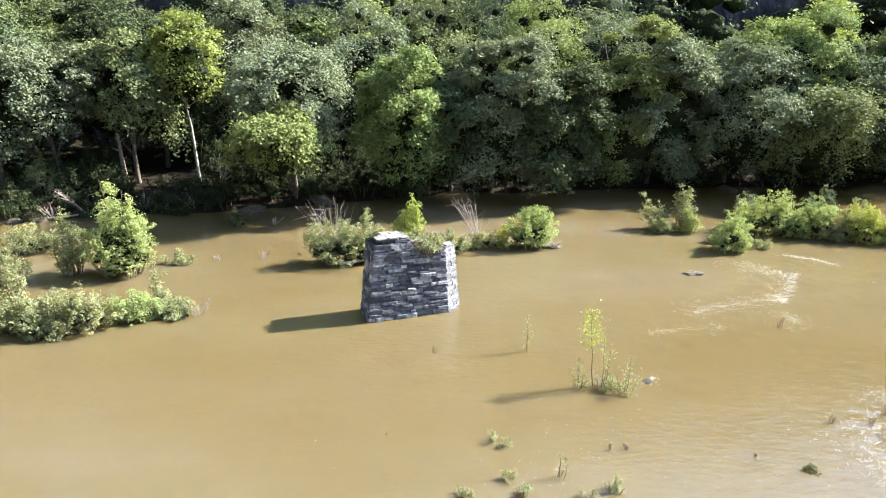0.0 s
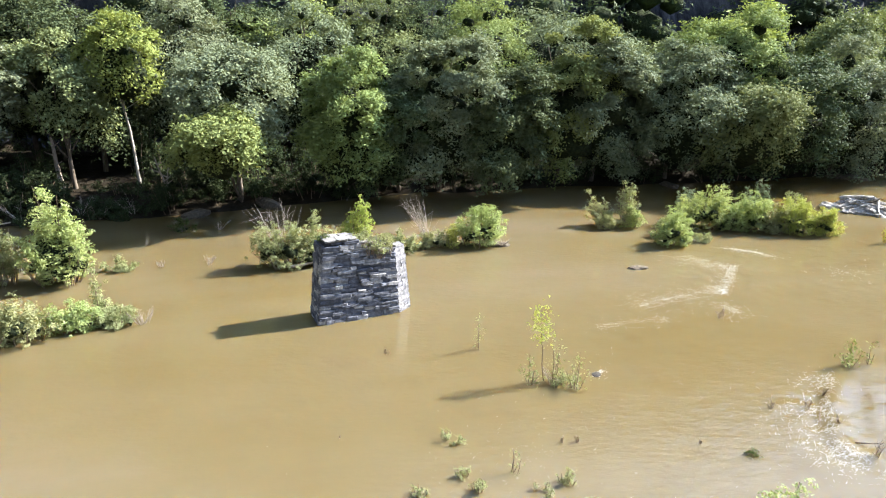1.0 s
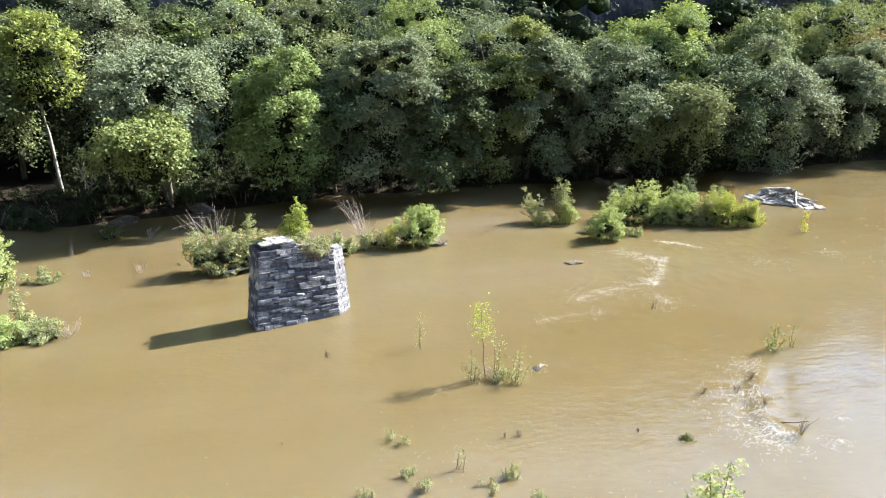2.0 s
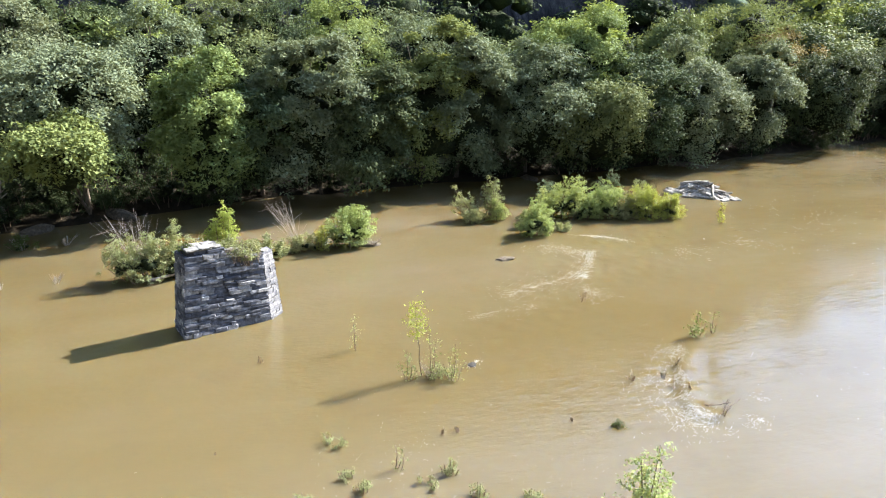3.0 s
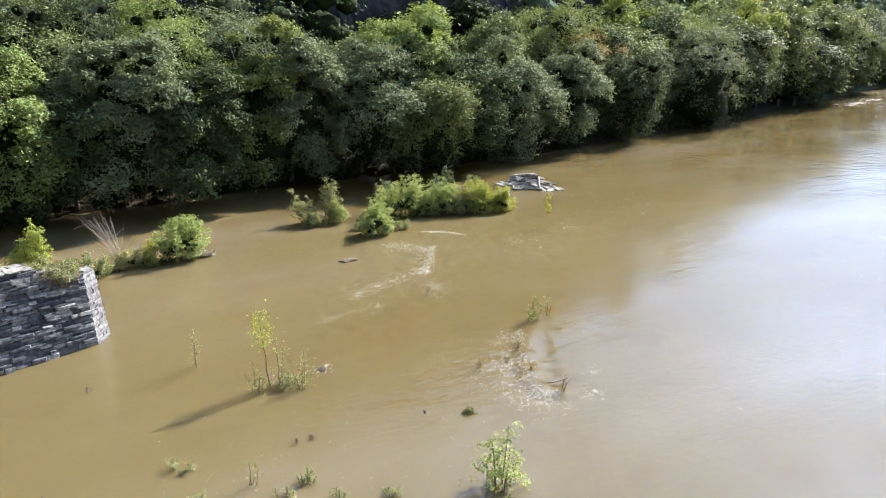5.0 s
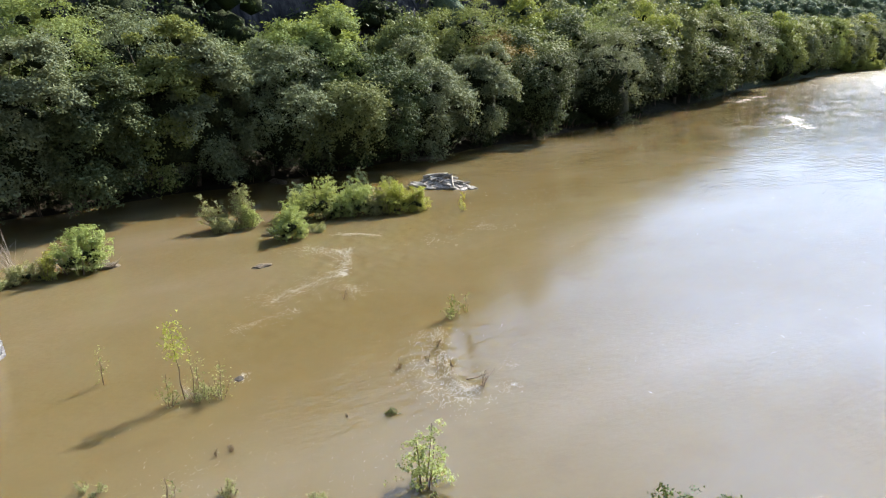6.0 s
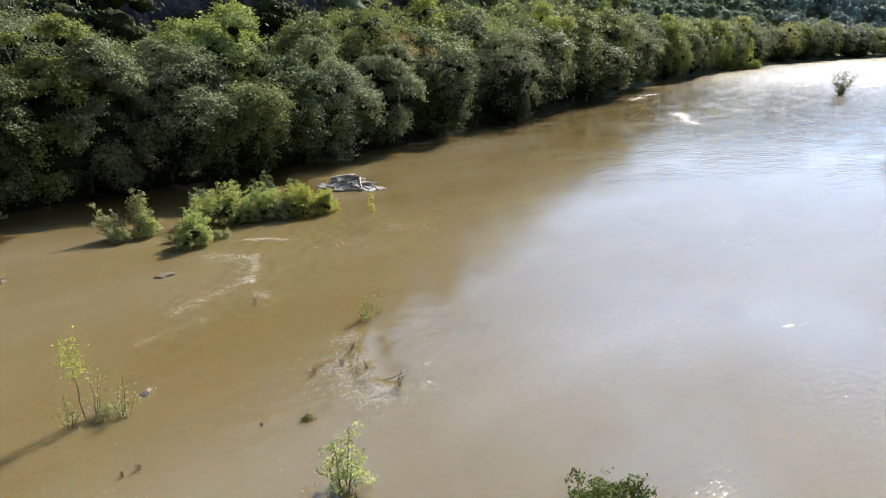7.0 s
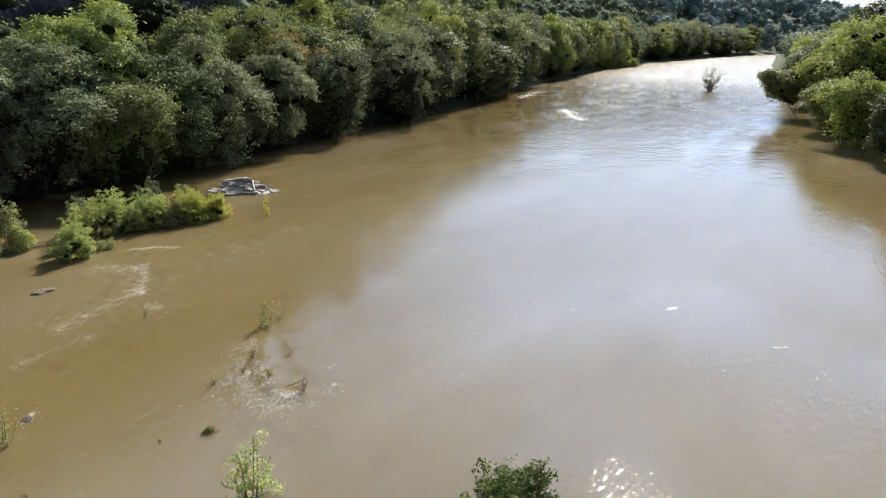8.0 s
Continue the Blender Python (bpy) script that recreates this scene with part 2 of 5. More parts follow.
def ground_material():
    m, n, l, p = material("bank_and_cliff")
    geo = n.new("ShaderNodeNewGeometry")
    pos = geo.outputs["Position"]
    a = noise_node(n, l, pos, 0.6, 6)
    # soil kept near black: the bank's shade is put into its colour
    soil = ramp_node(n, ((0.35, (0.014, 0.011, 0.007)), (0.6, (0.030, 0.024, 0.016)), (0.75, (0.018, 0.022, 0.009))))
    l.new(a.outputs["Fac"], soil.inputs["Fac"])
    mp = n.new("ShaderNodeMapping")
    mp.inputs["Scale"].default_value = (1, 1, 0.3)
    l.new(pos, mp.inputs["Vector"])
    b = noise_node(n, l, mp.outputs["Vector"], 0.35, 9, 0.68)
    # blue-grey rock, darkened to carry the shade on the cliff
    rock = ramp_node(n, ((0.36, (0.014, 0.015, 0.018)), (0.5, (0.042, 0.044, 0.052)), (0.66, (0.115, 0.116, 0.124))))
    l.new(b.outputs["Fac"], rock.inputs["Fac"])
    sep = n.new("ShaderNodeSeparateXYZ")
    l.new(geo.outputs["True Normal"], sep.inputs[0])
    steep = ramp_node(n, ((0.50, (1, 1, 1)), (0.66, (0, 0, 0))))
    l.new(sep.outputs["Z"], steep.inputs["Fac"])
    cliff = n.new("ShaderNodeMapRange")
    cliff.inputs["From Min"].default_value, cliff.inputs["From Max"].default_value = 150.0, 110.0
    at = n.new("ShaderNodeSeparateXYZ")
    l.new(pos, at.inputs[0])
    l.new(at.outputs["X"], cliff.inputs["Value"])
    bare = n.new("ShaderNodeMath")
    bare.operation = "MULTIPLY"
    l.new(steep.outputs["Color"], bare.inputs[0])
    l.new(cliff.outputs["Result"], bare.inputs[1])
    # low green growth covers the forest floor up the river
    green = ramp_node(n, ((0.35, (0.030, 0.044, 0.026)), (0.7, (0.070, 0.092, 0.056))))
    l.new(a.outputs["Fac"], green.inputs["Fac"])
    grown = n.new("ShaderNodeMapRange")
    grown.inputs["From Min"].default_value, grown.inputs["From Max"].default_value = 110.0, 220.0
    l.new(at.outputs["X"], grown.inputs["Value"])
    floor = mix_node(n, l, grown.outputs["Result"], soil.outputs["Color"], green.outputs["Color"])
    l.new(mix_node(n, l, bare.outputs[0], floor, rock.outputs["Color"]), p.inputs["Base Color"])
    p.inputs["Specular IOR Level"].default_value = 0.08
    p.inputs["Roughness"].default_value = 0.95
    l.new(bump_node(n, l, b.outputs["Fac"], 0.8, 0.8), p.inputs["Normal"])
    return m


def stone_material(name, stops, bump=0.5):
    """Rough field stone: each stone has its own grey, mottled paler and darker."""
    m, n, l, p = material(name)
    info, co = n.new("ShaderNodeObjectInfo"), n.new("ShaderNodeNewGeometry")
    r = ramp_node(n, stops)
    l.new(info.outputs["Random"], r.inputs["Fac"])
    g = noise_node(n, l, co.outputs["Position"], 5.0, 7, 0.65)
    gr = ramp_node(n, ((0.3, (0.45, 0.45, 0.47)), (0.5, (0.95, 0.95, 0.95)), (0.66, (1.75, 1.73, 1.68))))
    l.new(g.outputs["Fac"], gr.inputs["Fac"])
    col = mix_node(n, l, 1.0, r.outputs["Color"], gr.outputs["Color"], "MULTIPLY")
    l.new(col, p.inputs["Base Color"])
    p.inputs["Roughness"].default_value = 0.88
    fine = noise_node(n, l, co.outputs["Position"], 14.0, 6, 0.7)
    l.new(bump_node(n, l, fine.outputs["Fac"], bump, 0.05), p.inputs["Normal"])
    return m


WATER = water_material()
GROUND = ground_material()
STONE = stone_material("pier_stone", ((0.0, (0.052, 0.057, 0.076)), (0.45, (0.090, 0.096, 0.118)), (0.70, (0.145, 0.150, 0.170)), (0.88, (0.27, 0.27, 0.28)), (1.0, (0.42, 0.41, 0.40))))
# paler copy of the pier stone: sunlight on the right facets put into colour
STONE_LIT = stone_material("lit_facet_stone", ((0.0, (0.10, 0.10, 0.112)), (1.0, (0.20, 0.197, 0.20))))
STONE_CAP = stone_material("cap_stone", ((0.0, (0.13, 0.125, 0.12)), (1.0, (0.21, 0.205, 0.19))))
MORTAR = stone_material("pier_core", ((0.0, (0.022, 0.022, 0.026)), (1.0, (0.034, 0.034, 0.038))))
RIVER_ROCK = stone_material("river_rock", ((0.0, (0.15, 0.14, 0.128)), (1.0, (0.36, 0.34, 0.31))))
WET_ROCK = stone_material("wet_rock", ((0.0, (0.020, 0.017, 0.014)), (1.0, (0.040, 0.034, 0.026))))
MUD_ROCK = stone_material("muddy_rock", ((0.0, (0.06, 0.048, 0.033)), (1.0, (0.105, 0.083, 0.056))))

# ---- mesh helpers ----
RNG = np.random.default_rng(7)


def array_mesh(name, verts, faces, material_):
    """A mesh from an array of vertices and an array of equal-sided faces."""
    me = bpy.data.meshes.new(name)
    verts, faces = np.asarray(verts, dtype=np.float32), np.asarray(faces, dtype=np.int32)
    k = faces.shape[1]
    me.vertices.add(len(verts))
    me.vertices.foreach_set("co", verts.ravel())
    me.loops.add(faces.size)
    me.loops.foreach_set("vertex_index", faces.ravel())
    me.polygons.add(len(faces))
    me.polygons.foreach_set("loop_start", np.arange(0, faces.size, k, dtype=np.int32))
    me.update(calc_edges=True)
    me.validate()
    me.materials.append(material_)
    return me


def child(name, me, parent, label=""):
    ob = new(name, me)
    ob.parent = parent
    return tagged(ob, label)


def part(name, bm, material_, parent, label=""):
    me = bpy.data.meshes.new(name)
    bm.to_mesh(me)
    bm.free()
    me.materials.append(material_)
    return child(name, me, parent, label)


def thing(name, m, label, category, group=""):
    ob = new(name)
    ob.matrix_world = m
    ob.empty_display_size = 0.3
    return tagged(ob, label, category, group)


def leaf_arrays(centres, normals, size, slim=0.62, spread=0.35):
    """Pointed three-cornered leaves, one at each centre."""
    n = len(centres)
    nor = normals / np.maximum(np.linalg.norm(normals, axis=1, keepdims=True), 1e-6)
    t = RNG.normal(size=(n, 3))
    t -= (t * nor).sum(1, keepdims=True) * nor
    t /= np.maximum(np.linalg.norm(t, axis=1, keepdims=True), 1e-6)
    b = np.cross(nor, t)
    s = (size * (1 + spread * RNG.uniform(-1, 1, n)))[:, None]
    v = np.empty((n, 3, 3))
    v[:, 0] = centres - t * s * 0.42 + b * s * slim * 0.5
    v[:, 1] = centres + t * s * 0.62 - nor * s * 0.12
    v[:, 2] = centres - t * s * 0.42 - b * s * slim * 0.5
    return v.reshape(-1, 3), np.arange(3 * n).reshape(n, 3)


def sphere_points(n):
    v = RNG.normal(size=(n, 3))
    return v / np.linalg.norm(v, axis=1, keepdims=True)


def tube_arrays(paths, sides=6):
    """Tapered tubes along lists of (x, y, z, radius)."""
    verts, faces, base = [], [], 0
    ang = np.linspace(0, 2 * np.pi, sides, endpoint=False)
    for path in paths:
        p = np.array(path, dtype=float)
        d = np.gradient(p[:, :3], axis=0)
        d /= np.maximum(np.linalg.norm(d, axis=1, keepdims=True), 1e-6)
        ref = np.where(np.abs(d[:, 2:3]) > 0.9, np.array([[1.0, 0, 0]]), np.array([[0, 0, 1.0]]))
        a = np.cross(d, ref)
        a /= np.maximum(np.linalg.norm(a, axis=1, keepdims=True), 1e-6)
        b = np.cross(d, a)
        ring = p[:, None, :3] + p[:, None, 3:4] * (np.cos(ang)[None, :, None] * a[:, None] + np.sin(ang)[None, :, None] * b[:, None])
        verts.append(ring.reshape(-1, 3))
        for i in range(len(p) - 1):
            for k in range(sides):
                q = (k + 1) % sides
                faces.append((base + i * sides + k, base + i * sides + q, base + (i + 1) * sides + q, base + (i + 1) * sides + k))
        base += len(p) * sides
    return np.concatenate(verts), np.array(faces)


def bent(a, b, r0, r1, sway=0.1, n=5):
    """A slightly crooked path from a to b with radii r0 to r1."""
    a, b = np.array(a, float), np.array(b, float)
    ln = np.linalg.norm(b - a)
    out = []
    off = np.zeros(3)
    for i in range(n):
        t = i / (n - 1)
        if 0 < i:
            off = off + RNG.normal(size=3) * sway * ln / n
        q = a + (b - a) * t + off
        out.append((q[0], q[1], q[2], r0 + (r1 - r0) * t))
    return out


# ---- ground, river ----
SHORE_X = np.array([-400, -120, -60, -38, -20, 0, 20, 40, 60, 80, 105, 165, 226, 381, 500, 700, 870, 1000, 4000.0])
SHORE_Y = np.array([8, 38, 52, 57.5, 62, 69, 72, 74, 77.5, 82, 88, 108, 130, 172, 194, 214, 214, 190, -700.0])
RIGHT_X = np.array([-400, -60, 0, 60, 85, 115, 160, 190, 300, 500, 900, 1000, 4000.0])
RIGHT_Y = np.array([-190, -70, -46, -18, -4, 6, 25, 33, 59, 107, 190, 150, -760.0])
CREST_X = np.array([-600, -200, 0, 95, 136, 181, 240, 330, 420, 600, 800, 1100, 1300, 1700.0])
CREST_Z = np.array([50, 56, 58, 62, 60, 52, 44, 36, 34, 46, 68, 90, 80, 50.0])


def shore(x):
    return np.interp(x, SHORE_X, SHORE_Y)


def wobble(x, y, s, seed=0.0):
    return (np.sin(x * s + 1.3 * np.sin(y * s * 0.7 + seed)) + np.sin(y * s * 1.17 + 1.7 * np.sin(x * s * 0.61 + seed * 2)) + np.sin((x + y) * s * 1.9 + seed)) / 3


def ground_height(x, y):
    x, y = np.asarray(x, float), np.asarray(y, float)
    dl = (y - shore(x)) * 0.93 + 0.9 * wobble(x, y, 0.35)
    dr = (np.interp(x, RIGHT_X, RIGHT_Y) - y) * 0.93 + 0.9 * wobble(x, y, 0.35, 2.0)
    d = np.maximum(dl, dr)
    bank = np.where(d < 0, np.maximum(d * 0.22, -2.5), 1.7 * (1 - np.exp(-np.maximum(d, 0) / 3.0)) + 0.02 * np.maximum(d, 0))
    bank = bank + np.where(d > 1, 0.25 * wobble(x, y, 0.9, 1.0), 0)
    crest = np.interp(x, CREST_X, CREST_Z)
    lift = np.clip((dl - 30 - 3 * wobble(x, y, 0.07, 4.0)) / (60 + np.maximum(0, x - 250) * 0.35), 0, 1)
    hill = crest * (1 - (1 - lift) ** 3.4) + lift * 4 * wobble(x, y, 0.11, 3.0) + np.clip(lift * 6, 0, 1) * 1.6 * wobble(x, y, 0.5, 5.0)
    back = np.clip((dr - 40) / 300, 0, 1) * 10
    z = bank + np.where(dl > 20, hill, 0) + back
    return z


def axis(lo, hi, centre, near, step, grow):
    """Grid lines, step apart within near of the centre and ever wider beyond."""
    up, v, s = [centre], centre, step
    while v < hi:
        v += s
        up.append(v)
        if v - centre > near:
            s *= grow
    down, v, s = [], centre, step
    while v > lo:
        v -= s
        down.append(v)
        if centre - v > near:
            s *= grow
    return np.array(down[::-1] + up)


def grid_mesh(name, xs, ys, height, material_, smooth=True):
    gx, gy = np.meshgrid(xs, ys)
    z = height(gx, gy)
    verts = np.stack([gx, gy, z], -1).reshape(-1, 3)
    nx, ny = len(xs), len(ys)
    i = (np.arange(ny - 1)[:, None] * nx + np.arange(nx - 1)[None, :]).ravel()
    me = array_mesh(name, verts, np.stack([i, i + 1, i + 1 + nx, i + nx], -1), material_)
    if smooth:
        me.polygons.foreach_set("use_smooth", np.ones(len(me.polygons), dtype=bool))
    return me


ground = new("ground", grid_mesh("ground", axis(-4000, 4500, 40, 110, 2.2, 1.06), axis(-4000, 4500, 80, 70, 2.0, 1.06), ground_height, GROUND))
tagged(ground, "muddy wooded river banks rising to a shaded rocky hillside", "ground", kind="structure")


WEIR = ((21.0, 28.4), (18.9, 25.5), (18.2, 24.2), (17.4, 22.6), (17.2, 21.7), (17.8, 21.1))


def water_height(x, y):
    # standing ripples below the sunken stones of the old weir
    z = np.zeros_like(x)
    for cx, cy, sx, sy, a in ((22.3, 41.6, 3.0, 3.8, 0.15), (18.0, 24.0, 2.2, 3.4, 0.09), (25.5, 46.0, 3.0, 2.0, 0.10), (22.5, 24.5, 2.8, 2.2, 0.03), (17.0, 38.0, 5.0, 3.5, 0.06), (29.0, 42.0, 8.0, 6.0, 0.06), (14.0, 22.0, 4.0, 4.0, 0.04), (34.0, 47.0, 9.0, 5.0, 0.07), (26.0, 39.0, 9.0, 5.0, 0.05), (14.0, 33.0, 7.0, 4.0, 0.05), (134, 68, 8, 4, 0.3)):
        g = np.exp(-((x - cx) / sx) ** 2 - ((y - cy) / sy) ** 2)
        k = g > 0.02
        if k.any():
            z[k] += a * g[k] * np.array([0.6 * noise.noise(Vector((px * 1.1 + py * 0.5, py * 1.7 - px * 0.8, cx))) + 0.6 * noise.noise(Vector((px * 1.7 - py * 0.4, py * 2.6 + px * 0.6, cx))) for px, py in zip(x[k], y[k])])
    # the lip of the sunken weir: water heaps up along it and falls on its downstream side
    lip = np.array(WEIR)
    near = (x > 15) & (x < 23) & (y > 19) & (y < 30)
    if near.any():
        q = np.stack([x[near], y[near]], -1)
        best, sign = np.full(len(q), 9.0), np.zeros(len(q))
        for a, b in zip(lip, lip[1:]):
            u = b - a
            k = np.clip(((q - a) @ u) / (u @ u), 0, 1)
            r = q - (a + k[:, None] * u)
            d = np.linalg.norm(r, axis=1)
            w = d < best
            best[w], sign[w] = d[w], np.sign(u[0] * r[w, 1] - u[1] * r[w, 0])
        z[near] += np.where(sign > 0, 0.08 * np.exp(-(best / 0.5) ** 2) - 0.03 * np.exp(-((best - 1.0) / 0.5) ** 2), 0.08 * np.exp(-(best / 0.4) ** 2) - 0.05 * np.exp(-((best - 0.7) / 0.35) ** 2)) * np.clip((28.2 - q[:, 1]) / 2.5, 0, 1)
    return z


water = new("water", grid_mesh("water", axis(-4000, 4500, 18, 42, 0.3, 1.08), axis(-4000, 4500, 34, 28, 0.3, 1.08), water_height, WATER))
tagged(water, "wide muddy brown river with light ripples and small riffles", "river", kind="structure")

# ---- trees ----


def even_points(n, low=-1.0):
    """Directions spread evenly and a little unevenly over a ball, down to the height low."""
    i = np.arange(n) + 0.5
    z = 1 - (1 - low) * i / n
    a = i * 2.399963 + RNG.uniform(0, 6.28)
    s = np.sqrt(np.maximum(0, 1 - z * z))
    d = np.stack([s * np.cos(a), s * np.sin(a), z], -1) + RNG.normal(size=(n, 3)) * 0.6 / np.sqrt(n)
    return d / np.linalg.norm(d, axis=1, keepdims=True)


def lobe_leaves(c, rad, out, n_leaves, sprays=60, share=1.0, tight=0.42):
    """Leaves in flat tight sprays that fan up and out of each lobe, with dark gaps between the sprays."""
    w = rad ** 2 * share
    cs, ns = [], []
    for q, rr, o, m in zip(c, rad, out, np.maximum((n_leaves * w / w.sum()).astype(int), 6)):
        s = sphere_points(sprays * 4)
        s = s[s @ (o * 0.65 + np.array([0, 0, 0.45])) > 0.05][:sprays]
        reach = RNG.uniform(0.8, 1.16, len(s)) * rr * np.where(RNG.uniform(0, 1, len(s)) < 0.08, 1.25, 1.0)
        k = RNG.integers(0, len(s), m)
        g = RNG.uniform(0.0, 1.0, m) ** 0.6
        d = s + np.array([0, 0, 0.3])
        d /= np.linalg.norm(d, axis=1, keepdims=True)
        p = d[k] * (reach[k] * (0.3 + 0.7 * g))[:, None]
        p[:, 2] -= 0.22 * rr * g ** 3
        off = RNG.normal(size=(m, 3)) * (np.minimum(0.25 * rr, tight) * (1.15 - 0.6 * g))[:, None] * np.array([1, 1, 0.55])
        cs.append(q + p + off)
        ns.append(d[k] * 0.55 + o * 0.2 + np.array([0, 0, 0.75]) + RNG.normal(size=(m, 3)) * 0.65)
    return np.concatenate(cs), np.concatenate(ns)


def ball_mesh():
    bm = bmesh.new()
    bmesh.ops.create_icosphere(bm, subdivisions=1, radius=1.0)
    v, f = np.array([q.co[:] for q in bm.verts]), np.array([[q.index for q in p.verts] for p in bm.faces])
    bm.free()
    return v, f


BALL_V, BALL_F = ball_mesh()


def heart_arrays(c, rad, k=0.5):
    """Added filler inside each lobe: uneven clumps that no light passes."""
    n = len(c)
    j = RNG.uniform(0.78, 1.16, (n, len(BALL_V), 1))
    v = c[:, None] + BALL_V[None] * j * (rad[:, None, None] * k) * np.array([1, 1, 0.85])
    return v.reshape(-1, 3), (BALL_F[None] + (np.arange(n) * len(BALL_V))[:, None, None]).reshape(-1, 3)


def crown_arrays(r, rz, zc, n_lobes, n_leaves, size, lobe=0.47):
    """A crown of leafy lobes of very unequal size set round an uneven dome; the gaps between them stay open."""
    d = even_points(int(n_lobes * 1.7), -0.85)
    seed = Vector(RNG.uniform(-50, 50, 3))
    bulge = np.array([noise.noise(Vector(q) * 1.5 + seed) for q in d])
    k = RNG.uniform(0.58, 0.90, len(d)) * (1 + 0.42 * bulge)
    c = d * k[:, None] * np.array([r, r, rz]) + np.array([0, 0, zc])
    # narrower below, so that the upper lobes shade the lower ones
    c[:, :2] *= np.clip(0.58 + 0.56 * (c[:, 2:] - zc + rz) / (2 * rz), 0.5, 1.04)
    rad = lobe * r * (0.45 + 0.75 * RNG.uniform(0, 1, len(d)) ** 1.5)
    # fewer leaves low down, so that the dark filler shows there as shade
    cs, ns = lobe_leaves(c, rad, d, n_leaves, share=np.clip(0.35 + 1.0 * (c[:, 2] - zc + rz) / (2 * rz), 0.35, 1.1), tight=0.42 if size < 0.4 else 0.55)
    ok = cs[:, 2] > 0.2
    mid = np.array([[0, 0, zc], [0, 0, zc - 0.38 * rz], [0, 0, zc + 0.35 * rz]])
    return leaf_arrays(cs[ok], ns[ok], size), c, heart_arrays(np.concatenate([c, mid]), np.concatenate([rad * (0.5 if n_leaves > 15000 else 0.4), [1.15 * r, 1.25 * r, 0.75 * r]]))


def wood_paths(h, trunk_r, lobes, split=0.35, lean=(0.0, 0.0)):
    """A trunk and limbs that reach into the lobes."""
    top = np.array([lean[0], lean[1], h * 0.82])
    trunk = bent((0, 0, -0.6), top, trunk_r, trunk_r * 0.22, 0.05, 8)
    limbs = []
    for q in lobes[:: max(1, len(lobes) // 12)]:
        t = RNG.uniform(split, 0.8)
        a = np.array(trunk[int(t * 7)][:3])
        limbs.append(bent(a, q, trunk_r * 0.4 * (1.1 - t), 0.03, 0.12, 5))
    return trunk, limbs


def tree(x, y, h, r, leaf, label, low=0.12, n=7000, size=0.255, lobes=26, bark=BARK, trunk_r=None, lean=(0, 0), lobe=0.47, group="river bank trees", name="tree", over=0.0, split=0.35):
    """A broadleaf tree with its foot on the ground at x, y; h high; crown radius r, from low * h up."""
    z = float(ground_height(x, y))
    t = thing(name, pose(x, y, max(z, -0.3)), label, "tree", group)
    zc, rz = h * (1 + low) / 2, h * (1 - low) / 2
    (v, f), c, (hv, hf) = crown_arrays(r, rz, zc, lobes, n, size, lobe)
    hv[:, 0] += lean[0] * np.clip(hv[:, 2] / h, 0, 1)
    hv[:, 1] += lean[1] * np.clip(hv[:, 2] / h, 0, 1) - over
    v[:, 0] += lean[0] * np.clip(v[:, 2] / h, 0, 1)
    v[:, 1] += lean[1] * np.clip(v[:, 2] / h, 0, 1) - over
    c[:, 1] -= over
    child("crown", array_mesh("crown", v, f, leaf), t)
    child("inner_foliage", array_mesh("inner_foliage", hv, hf, SHADE_FILLER), t)
    trunk, limbs = wood_paths(h, trunk_r or 0.018 * h, c, split, (lean[0], lean[1] - over))
    if n > 13000:
        stem = child("trunk", array_mesh("trunk", *tube_arrays([trunk], 8), bark), t)
        for limb in limbs:
            child("limb", array_mesh("limb", *tube_arrays([limb], 6), bark), stem)
    else:
        child("trunk", array_mesh("trunk", *tube_arrays([trunk] + limbs, 7), bark), t)
    return t

tree(-40.4, 62.0, 14.0, 4.8, LEAF_MAPLE, "broad grey-green maple leaning over the river", 0.25, 32199, lobes=18)
tree(-36.2, 63.9, 13.1, 4.3, LEAF_MAPLE, "grey-green tree with small leaves on the bank", 0.38, 23000, lobes=18)
tree(-30.0, 66.6, 14.1, 4.7, LEAF_OLIVE, "olive green tree in the dark bank woods", 0.30, 27599, lobes=18)
tree(-23.9, 66.6, 16.2, 3.8, LEAF_YELLOW, "slender yellow-green sycamore with a pale bare trunk", 0.46, 10580, lobes=25, bark=BARK_PALE, trunk_r=0.17, lean=(-0.9, 0), split=0.66, lobe=0.38)
tree(-14.4, 65.1, 13.9, 5.8, LEAF_MAPLE, "broad grey-green maple leaning over the river", 0.32, 32199, lobes=18, over=1.5)
tree(-14.2, 65.1, 8.2, 4.0, LEAF_BRIGHT, "low light green tree overhanging the water", 0.42, 19320, lobes=18, over=6.0, lean=(0, -1.5))
tree(-3.9, 68.9, 13.6, 4.7, LEAF_BRIGHT, "light green tree with drooping outer branches", 0.02, 36000, lobes=32, lobe=0.38, over=5.5, lean=(0, -1.5))
tree(0.6, 70.2, 12.4, 4.3, LEAF_DARK, "dark green tree with dense foliage", 0.00, 32199, lobes=18, over=4.0, lean=(0, -1.5))
tree(4.8, 70.8, 15.1, 4.9, LEAF_MAPLE, "tall grey-green tree with an uneven crown", 0.02, 39100, lobes=18, over=4.0, lean=(0, -1.5))
tree(10.4, 71.7, 12.4, 5.0, LEAF_DARK, "dark green tree with dense foliage", 0.00, 32199, lobes=18, over=5.0, lean=(0, -1.5))
tree(17.7, 72.8, 16.6, 4.6, LEAF_BRIGHT, "tree with a yellow-green sunlit top", 0.00, 36800, lobes=18, over=3.5, lean=(0, -1.5))
tree(21.8, 73.2, 15.6, 4.9, LEAF_MAPLE, "broad grey-green tree hanging over the bank", 0.00, 36800, lobes=18, over=3.5, lean=(0, -1.5))
